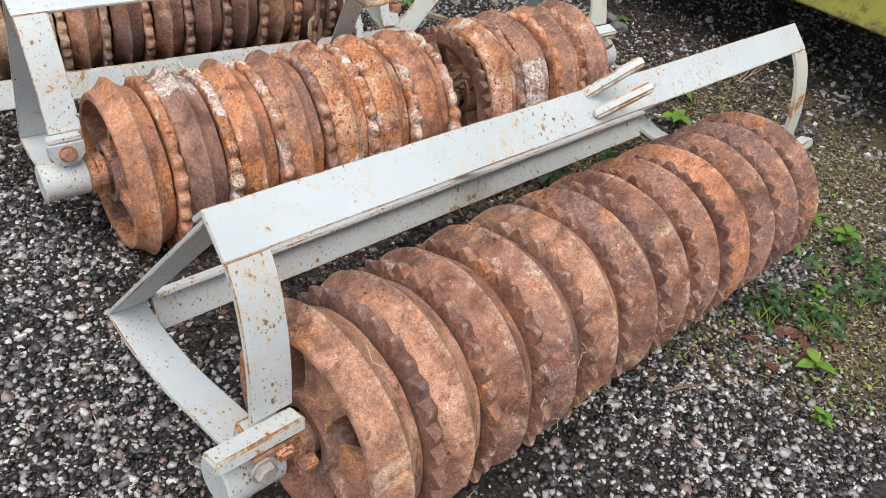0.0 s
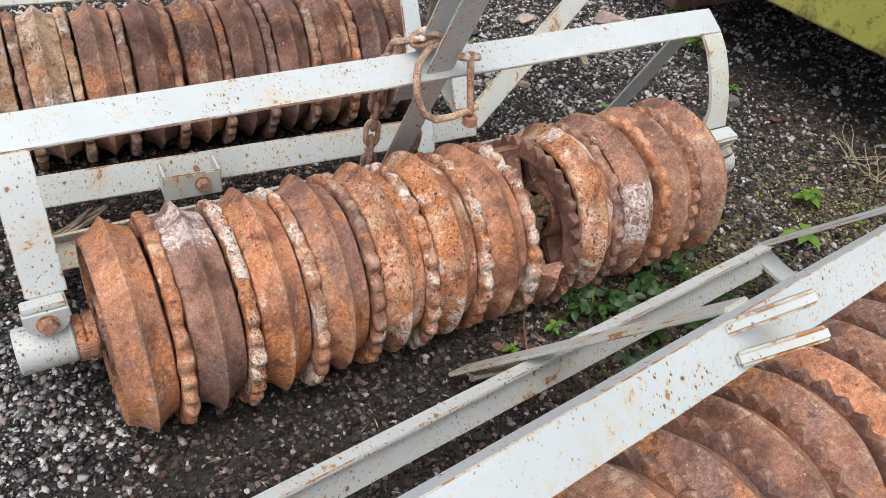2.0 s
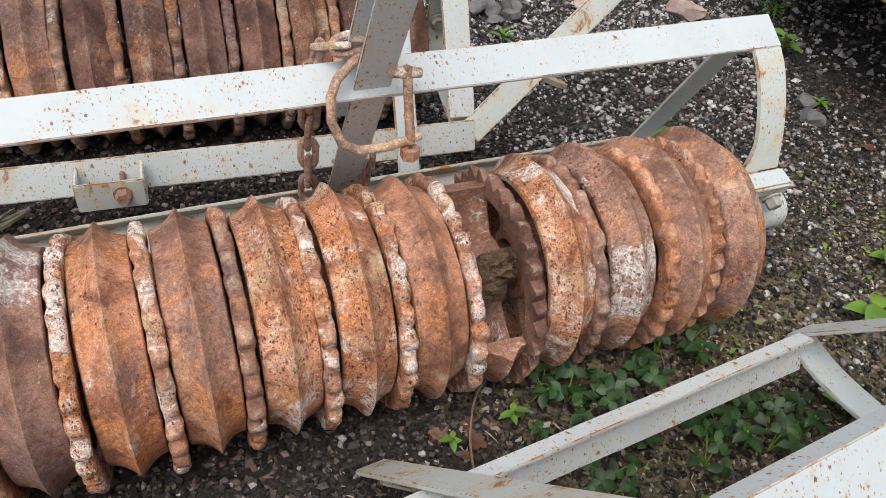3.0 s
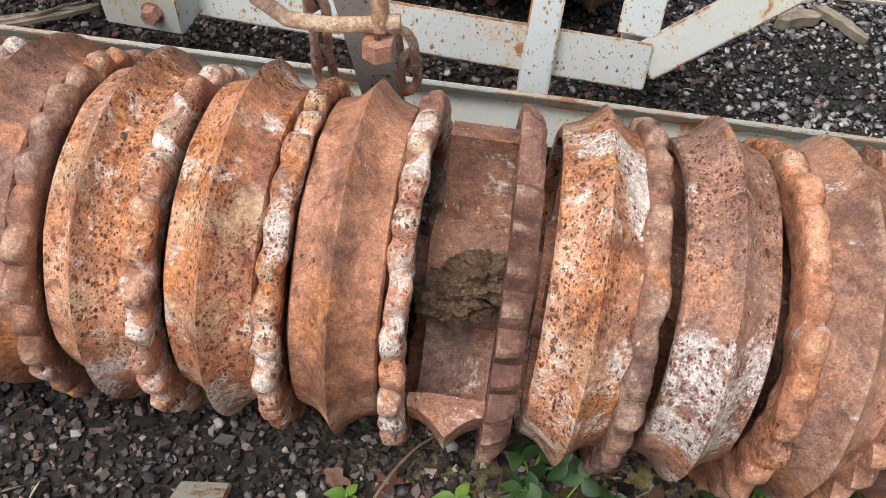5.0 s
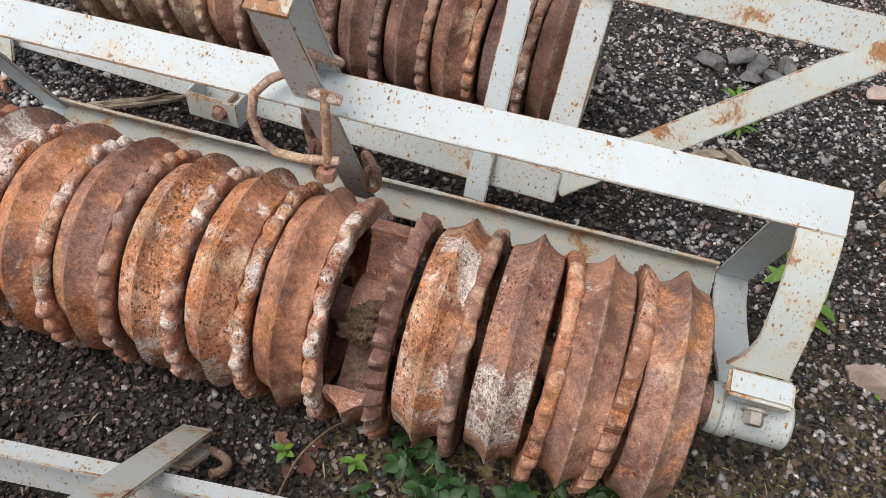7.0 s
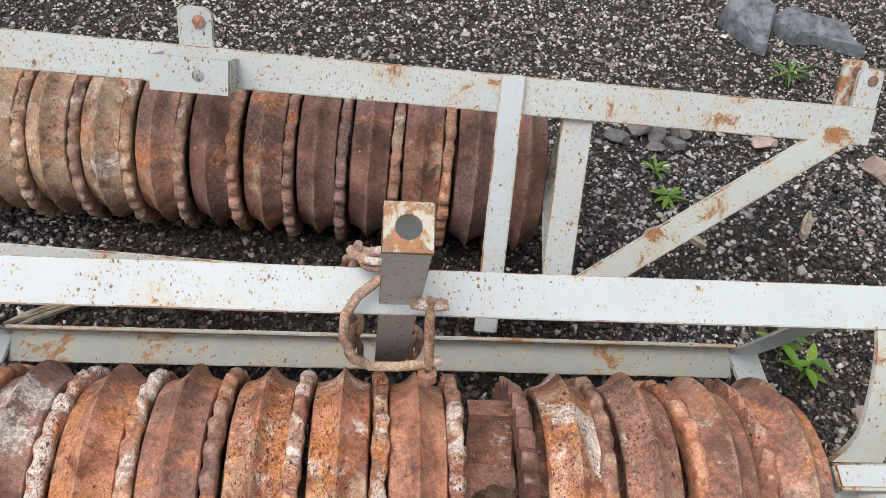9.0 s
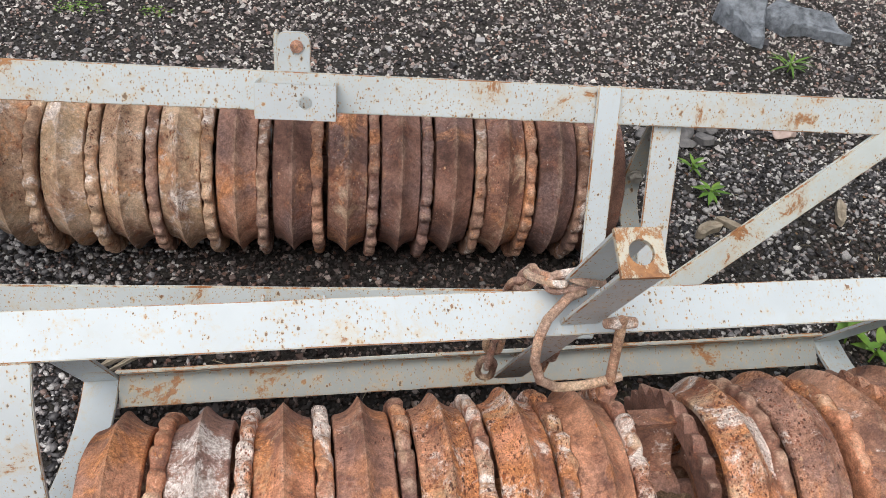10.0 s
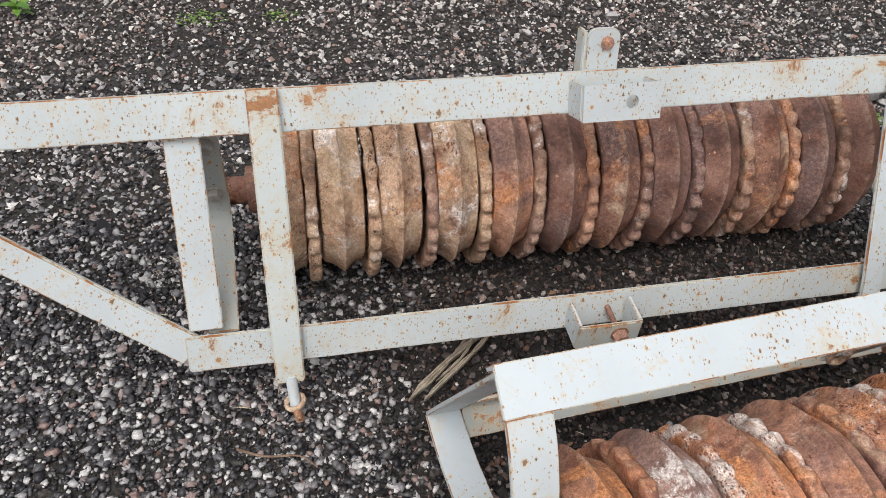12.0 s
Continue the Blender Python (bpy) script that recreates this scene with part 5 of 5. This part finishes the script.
def clover(place, seed, height=0.07, spread=0.06, stalks=7, size=0.026):
    rng = random.Random(seed)
    lv, lf, sv = [], [], []
    z0 = dip(*place)
    root = Vector((place[0], place[1], z0))
    ob = thing("clover", "clump of dark green clover with three-part leaves", "plant", Matrix.Translation(root), "clover clumps")
    for k in range(stalks):
        a = rng.uniform(0, 6.28)
        reach = spread * rng.uniform(0.3, 1.0)
        h = height * rng.uniform(0.45, 1.0)
        top = Vector((math.cos(a) * reach, math.sin(a) * reach, h))
        mid = Vector((top.x * 0.4, top.y * 0.4, h * 0.65))
        sv.append((Vector((0, 0, 0)), mid, top))
        up = Vector((rng.uniform(-0.6, 0.6), rng.uniform(-0.75, 0.35), 1)).normalized()
        f = rng.uniform(0, 6.28)
        for j in range(3):
            d = Vector((math.cos(f + j * 2.1), math.sin(f + j * 2.1), 0))
            d = (d - up * d.dot(up)).normalized()
            leaf_blade(lv, lf, top, d, (up + d * rng.uniform(-0.3, 0.3)), size * rng.uniform(0.8, 1.25), size * rng.uniform(0.7, 0.88), rng.uniform(0.05, 0.4))
    part("leaves", mesh_of("leaves", lv, lf, LEAF, 60), ob)
    for s in sv:
        part("stalk", tube("stalk", s, 0.0013, LEAF_LIGHT, 4), ob)


_r = random.Random(5)
weed_spots = []
for i, (x, y) in enumerate(((1.02, -0.12), (1.05, -0.10), (1.08, -0.14), (1.09, -0.18), (1.15, -0.11), (1.16, -0.17), (1.23, -0.11), (1.25, -0.15), (1.30, -0.10), (1.39, -0.09))):
    clover((x, y), 20 + i, 0.065, 0.042, 4, 0.024)
for i in range(11):
    clover((_r.uniform(1.05, 1.5), _r.uniform(-0.36, -0.24)), 60 + i, 0.055, 0.05, 4, 0.024)
for i in range(14):
    clover((_r.uniform(1.28, 1.75), _r.uniform(-1.0, -0.86)), 90 + i, 0.045, 0.05, 5, 0.02)


def weed(place, seed, height, leaves, length, width, label, material, droop=0.4, rise=0.6):
    rng = random.Random(seed)
    root = Vector((place[0], place[1], dip(*place)))
    ob = thing("weed", label, "plant", Matrix.Translation(root), "weeds")
    lv, lf = [], []
    top = Vector((rng.uniform(-0.2, 0.2) * height, rng.uniform(-0.2, 0.2) * height, height))
    part("stem", tube("stem", [(0, 0, 0), tuple(top * 0.55 + Vector((0.004, 0, 0))), tuple(top)], 0.0025, LEAF_LIGHT, 5), ob)
    for k in range(leaves):
        t = 0.25 + 0.75 * (k + 1) / leaves
        a = k * 2.4 + rng.uniform(-0.3, 0.3)
        d = Vector((math.cos(a), math.sin(a), rng.uniform(0.1, rise)))
        leaf_blade(lv, lf, top * t, d, Vector((0, 0, 1)) - d * d.z, length * rng.uniform(0.7, 1.1), width * rng.uniform(0.8, 1.1), droop)
    part("leaves", mesh_of("leaves", lv, lf, material, 60), ob)


for i in range(6):
    x, y = _r.uniform(1.0, 1.5), _r.uniform(-0.34, -0.1)
    weed_spots.append((x, y))
bright = "bright yellow-green weed growing from the gravel"
weed((1.69, 0.50), 1, 0.10, 9, 0.075, 0.030, bright, LEAF_LIGHT)
weed((1.72, 0.44), 2, 0.06, 6, 0.055, 0.024, bright, LEAF_LIGHT)
weed((2.45, 0.90), 3, 0.07, 8, 0.065, 0.040, bright, LEAF_LIGHT)
weed((1.57, 1.06), 4, 0.03, 10, 0.055, 0.016, bright, LEAF_LIGHT, 0.3, 0.5)
weed((1.56, 1.18), 5, 0.03, 9, 0.05, 0.013, bright, LEAF_LIGHT, 0.3, 0.7)
weed((2.18, 1.76), 6, 0.04, 14, 0.1, 0.010, "tuft of narrow green grass on gravel", LEAF_LIGHT, 0.3, 0.9)
weed((2.62, 1.15), 7, 0.04, 14, 0.09, 0.010, "tuft of narrow green grass on gravel", LEAF_LIGHT, 0.3, 0.9)
weed((0.845, -0.16), 9, 0.025, 5, 0.024, 0.014, bright, LEAF_LIGHT)
weed((0.963, -0.15), 23, 0.03, 6, 0.028, 0.014, bright, LEAF_LIGHT)
weed((0.995, -0.195), 24, 0.03, 5, 0.026, 0.015, bright, LEAF)
weed((1.235, -1.05), 10, 0.03, 4, 0.042, 0.036, bright, LEAF_LIGHT)
weed((1.60, -0.75), 18, 0.04, 8, 0.036, 0.028, bright, LEAF_LIGHT)
weed((1.77, -0.81), 19, 0.05, 9, 0.042, 0.030, bright, LEAF_LIGHT)
weed((1.50, -0.90), 20, 0.03, 8, 0.026, 0.018, bright, LEAF_LIGHT)
weed((1.99, -0.03), 21, 0.05, 6, 0.05, 0.038, bright, LEAF_LIGHT)
weed((1.495, 0.02), 22, 0.015, 5, 0.018, 0.013, bright, LEAF_LIGHT)
weed((1.60, -0.32), 11, 0.04, 5, 0.05, 0.036, bright, LEAF_LIGHT)
weed((2.344, 0.594), 14, 0.02, 9, 0.045, 0.012, bright, LEAF_LIGHT, 0.3, 0.4)
weed((1.80, -0.15), 15, 0.05, 5, 0.055, 0.04, bright, LEAF_LIGHT)
weed((1.10, -1.15), 16, 0.03, 8, 0.028, 0.018, bright, LEAF_LIGHT)
weed((1.42, -0.95), 17, 0.03, 7, 0.03, 0.02, bright, LEAF_LIGHT)
for i, (x, y) in enumerate(weed_spots):
    weed((x, y), 40 + i, 0.06, 6, 0.036, 0.02, "low plant with dark green oval leaves on dark soil", LEAF)
weed((-0.88, 2.2), 12, 0.05, 7, 0.06, 0.03, bright, LEAF_LIGHT)
weed((1.78, -0.70), 13, 0.04, 9, 0.05, 0.014, bright, LEAF_LIGHT)


def scatter_blades(name, label, count, area, seed, length, width, material, dens=None, lean=0.9, kind_cat="grass"):
    rng = random.Random(seed)
    lv, lf = [], []
    x0, x1, y0, y1 = area
    made = 0
    while made < count:
        x, y = rng.uniform(x0, x1), rng.uniform(y0, y1)
        if dens and rng.random() > dens(x, y):
            made += 0.2
            continue
        made += 1
        a = rng.uniform(0, 6.28)
        d = Vector((math.cos(a), math.sin(a), rng.uniform(0.0, lean)))
        leaf_blade(lv, lf, Vector((x, y, dip(x, y) + 0.003)), d, Vector((0, 0, 1)) - d * 0.2 * d.z, length * rng.uniform(0.4, 1.2), width * rng.uniform(0.7, 1.3), 0.25)
    ob = new(name, mesh_of(name, lv, lf, material, 60))
    tagged(ob, label, kind_cat, kind="stuff")


def weedy(x, y):
    """Where weeds and moss have taken hold."""
    n = noise.noise((x * 3.1, y * 3.1, 4.0)) + 0.5 * noise.noise((x * 9, y * 9, 2.0))
    e = max(0.0, min(1.0, (x - 0.88 + 0.75 * (y + 0.9)) * 2.2)) if y < -0.4 else 0.0
    e = max(e, max(0.0, 1 - math.hypot((x - 1.45) / 0.55, (y + 0.2) / 0.3)))
    e = max(e, max(0.0, 1 - math.hypot((x - 1.95) / 0.45, (y + 0.05) / 0.5)) * 0.8)
    return max(0.0, min(1.0, e * (0.75 + 1.3 * n)))


scatter_blades("grass_tufts", "short grass, moss and small weeds on damp soil", 13000, (0.7, 2.4, -1.6, 0.5), 31, 0.014, 0.0034, GRASS, weedy)
scatter_blades("small_weeds", "small bright seedlings among gravel and moss", 800, (0.75, 2.4, -1.6, 0.5), 32, 0.018, 0.010, LEAF_LIGHT, lambda x, y: weedy(x, y) * 0.7, 0.5, "weeds")
scatter_blades("dead_leaves", "curled brown dead leaves on mossy soil", 150, (0.8, 2.3, -1.5, 0.4), 36, 0.022, 0.013, LITTER, weedy, 0.3, "dead leaves")
scatter_blades("straw_bits", "thin pale bits of straw and stem", 700, (-0.6, 2.4, -1.5, 1.4), 37, 0.04, 0.0022, STRAW, lambda x, y: 0.15 + 0.85 * weedy(x, y), 0.2, "straw")
scatter_blades("dead_leaf_litter", "brown dead leaves and bits of straw", 420, (-0.6, 2.4, -1.6, 1.4), 33, 0.018, 0.009, LITTER, lambda x, y: 0.12 + 0.9 * weedy(x, y), 0.25, "litter")
scatter_blades("moss_patch", "small yellow-green moss patches on gravel", 500, (-0.5, 0.15, 1.95, 2.25), 34, 0.016, 0.006, LEAF_LIGHT, lambda x, y: max(0, 1 - math.hypot((x + 0.33) / 0.1, (y - 2.12) / 0.06)) + max(0, 1 - math.hypot((x + 0.08) / 0.07, (y - 2.1) / 0.05)), 0.5, "moss")


# ---- gravel ----
def gravel(name, label, count, area, size, seed, keep, coarse, material=None, round_off=False):
    """Angular crushed stones, joined into one mesh."""
    rng = np.random.default_rng(seed)
    if coarse == "pebble":
        a = np.arange(8) * math.pi / 4
        base = np.column_stack([np.cos(a), np.sin(a), np.where(np.arange(8) % 2 == 0, 0.66, -0.66)]) * 0.98
        tri = np.array([(i, (i + 1) % 8, (i + 2) % 8) if i % 2 == 0 else (i, (i + 2) % 8, (i + 1) % 8) for i in range(8)] + [(0, 2, 4), (0, 4, 6), (1, 5, 3), (1, 7, 5)])
    elif coarse:
        base = np.array([(1, 0, 0), (-1, 0, 0), (0, 1, 0), (0, -1, 0), (0, 0, 1), (0, 0, -1)], float)
        tri = np.array([(0, 2, 4), (2, 1, 4), (1, 3, 4), (3, 0, 4), (2, 0, 5), (1, 2, 5), (3, 1, 5), (0, 3, 5)])
    else:
        base = np.array([(i, j, l) for l in (-1, 1) for j in (-1, 1) for i in (-1, 1)], float) * 0.72
        tri = np.array([(0, 2, 1), (1, 2, 3), (4, 5, 6), (5, 7, 6), (0, 1, 4), (1, 5, 4), (2, 6, 3), (3, 6, 7), (0, 4, 2), (2, 4, 6), (1, 3, 5), (3, 7, 5)])
    x0, x1, y0, y1 = area
    xy = np.column_stack([rng.uniform(x0, x1, count), rng.uniform(y0, y1, count)])
    ok = np.array([keep(x, y) for x, y in xy]) > rng.uniform(0, 1, count)
    xy = xy[ok]
    k = len(xy)
    s = size * (0.45 + rng.gamma(2.0, 0.30, k)).clip(0.4, 2.4)
    shape = np.column_stack([rng.uniform(0.75, 1.25, k), rng.uniform(0.6, 1.05, k), rng.uniform(0.5, 0.9, k)]) * s[:, None]
    z = np.array([dip(x, y) for x, y in xy]) + shape[:, 2] * rng.uniform(-0.35, 0.55, k) - 0.003
    v = base[None] * (1 + rng.uniform(-0.25, 0.2, (k, len(base), 1))) + rng.uniform(-0.28, 0.28, (k, len(base), 3))
    v = v * shape[:, None, :]
    ang, tip = rng.uniform(0, 6.283, k), rng.uniform(-0.6, 0.6, k)
    c, sn = np.cos(tip), np.sin(tip)
    y2, z2 = v[..., 1] * c[:, None] - v[..., 2] * sn[:, None], v[..., 1] * sn[:, None] + v[..., 2] * c[:, None]
    v[..., 1], v[..., 2] = y2, z2
    c, sn = np.cos(ang), np.sin(ang)
    x2, y2 = v[..., 0] * c[:, None] - v[..., 1] * sn[:, None], v[..., 0] * sn[:, None] + v[..., 1] * c[:, None]
    v[..., 0], v[..., 1] = x2 + xy[:, 0, None], y2 + xy[:, 1, None]
    v[..., 2] += z[:, None]
    f = tri[None] + (np.arange(k) * len(base))[:, None, None]
    me = bpy.data.meshes.new(name)
    nv, nf = k * len(base), k * len(tri)
    me.vertices.add(nv)
    me.vertices.foreach_set("co", v.reshape(-1).astype(np.float32))
    me.loops.add(nf * 3)
    me.loops.foreach_set("vertex_index", f.reshape(-1).astype(np.int32))
    me.polygons.add(nf)
    me.polygons.foreach_set("loop_start", (np.arange(nf) * 3).astype(np.int32))
    me.materials.append(material or STONE)
    me.update(calc_edges=True)
    if not round_off:
        me.shade_flat()
    tagged(new(name, me), label, "gravel", kind="stuff")


def loose(x, y):
    """How thickly the loose stones lie."""
    n = noise.noise((x * 1.7, y * 1.7, 9.0)) + 0.6 * noise.noise((x * 5, y * 5, 3.0))
    k = 0.85 + 1.0 * n + 0.5 * noise.noise((x * 14, y * 14, 5.0))
    if 0.1 < x < 1.7 and -0.35 < y < 0.45:
        k -= 0.4
    return max(0.08, min(1.0, k)) * (1 - 0.75 * weedy(x, y))


def darkened(x, y):
    """How far the ground about the machines takes the finer, dark stones."""
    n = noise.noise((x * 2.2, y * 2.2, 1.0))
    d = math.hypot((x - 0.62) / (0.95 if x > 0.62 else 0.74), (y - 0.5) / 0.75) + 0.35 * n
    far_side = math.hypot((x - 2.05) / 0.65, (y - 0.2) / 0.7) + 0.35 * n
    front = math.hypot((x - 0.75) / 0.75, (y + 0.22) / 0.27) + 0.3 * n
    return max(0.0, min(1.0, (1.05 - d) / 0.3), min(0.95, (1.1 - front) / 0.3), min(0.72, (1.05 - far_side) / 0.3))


def dry(x, y):
    """Where the gravel lies dry and pale, past the far frame."""
    n = noise.noise((x * 1.1, y * 1.1, 6.0))
    return max(0.0, min(0.95, (y - 1.1 + 0.5 * n) * 1.0))


gravel("gravel", "loose angular grey gravel with pale and pink chips", 200000, (-1.3, 2.3, -1.3, 1.2), 0.0048, 11, lambda x, y: (0.12 + 0.88 * loose(x, y)) * (1 - 0.97 * darkened(x, y)) * (1 - 0.6 * weedy(x, y)), "pebble", round_off=True)
gravel("far_gravel", "loose grey gravel further across the yard", 115000, (-1.7, 3.4, 1.2, 3.2), 0.0060, 12, lambda x, y: (0.5 + 0.5 * loose(x, y)) * (1 - dry(x, y)), True)
gravel("dry_gravel", "pale dry gravel across the far side of the yard", 85000, (-1.7, 3.4, 1.2, 3.2), 0.0058, 19, lambda x, y: (0.5 + 0.5 * loose(x, y)) * dry(x, y), True, STONE_DRY)
gravel("side_gravel", "loose grey gravel beside the yellow machine", 16000, (2.3, 3.9, -1.4, 1.2), 0.0078, 13, lambda x, y: loose(x, y) * (1 - 0.9 * darkened(x, y)), True)
gravel("edge_gravel", "loose grey gravel at the yard's edge", 17000, (-2.0, -1.3, -0.2, 1.2), 0.0064, 14, lambda x, y: 0.4 + 0.6 * loose(x, y), True)
gravel("dark_gravel", "small dark gravel round the rollers", 100000, (-0.4, 3.0, -0.5, 1.35), 0.0042, 17, lambda x, y: 0.9 * darkened(x, y), "pebble", STONE_DARK)
gravel("grit", "fine dark grit between the stones", 26000, (-1.2, 2.3, -1.3, 1.2), 0.0036, 15, lambda x, y: 0.9 * (1 - 0.9 * darkened(x, y)), True, STONE_DARK)
gravel("mossy_grit", "fine tan and brown grit among moss and weeds", 60000, (0.7, 2.4, -1.6, 0.5), 0.0034, 21, lambda x, y: 0.8 * weedy(x, y), True, GRIT)
gravel("large_pebbles", "scattered larger pale pebbles", 450, (-1.8, 3.2, -1.4, 3.0), 0.0125, 16, lambda x, y: 0.5 * loose(x, y) * (1 - 0.97 * darkened(x, y)), False)


def outskirts(x, y):
    """Thinning stones round the yard, outside the thick gravel."""
    if -1.3 < x < 2.3 and -1.3 < y < 3.2 or -2.0 < x < 3.4 and 1.2 < y < 3.2 or 2.3 < x < 4.2 and -2.1 < y < 1.4 or -2.0 < x < -1.3 and -0.2 < y < 1.2:
        return 0.0
    d = math.hypot((x - 0.6) / 4.5, (y - 0.6) / 4.2)
    return max(0.0, min(0.9, 1.5 * (1.05 - d)))


gravel("outer_gravel", "thinning grey gravel round the yard", 45000, (-4.0, 5.2, -3.6, 4.8), 0.0085, 18, outskirts, True)
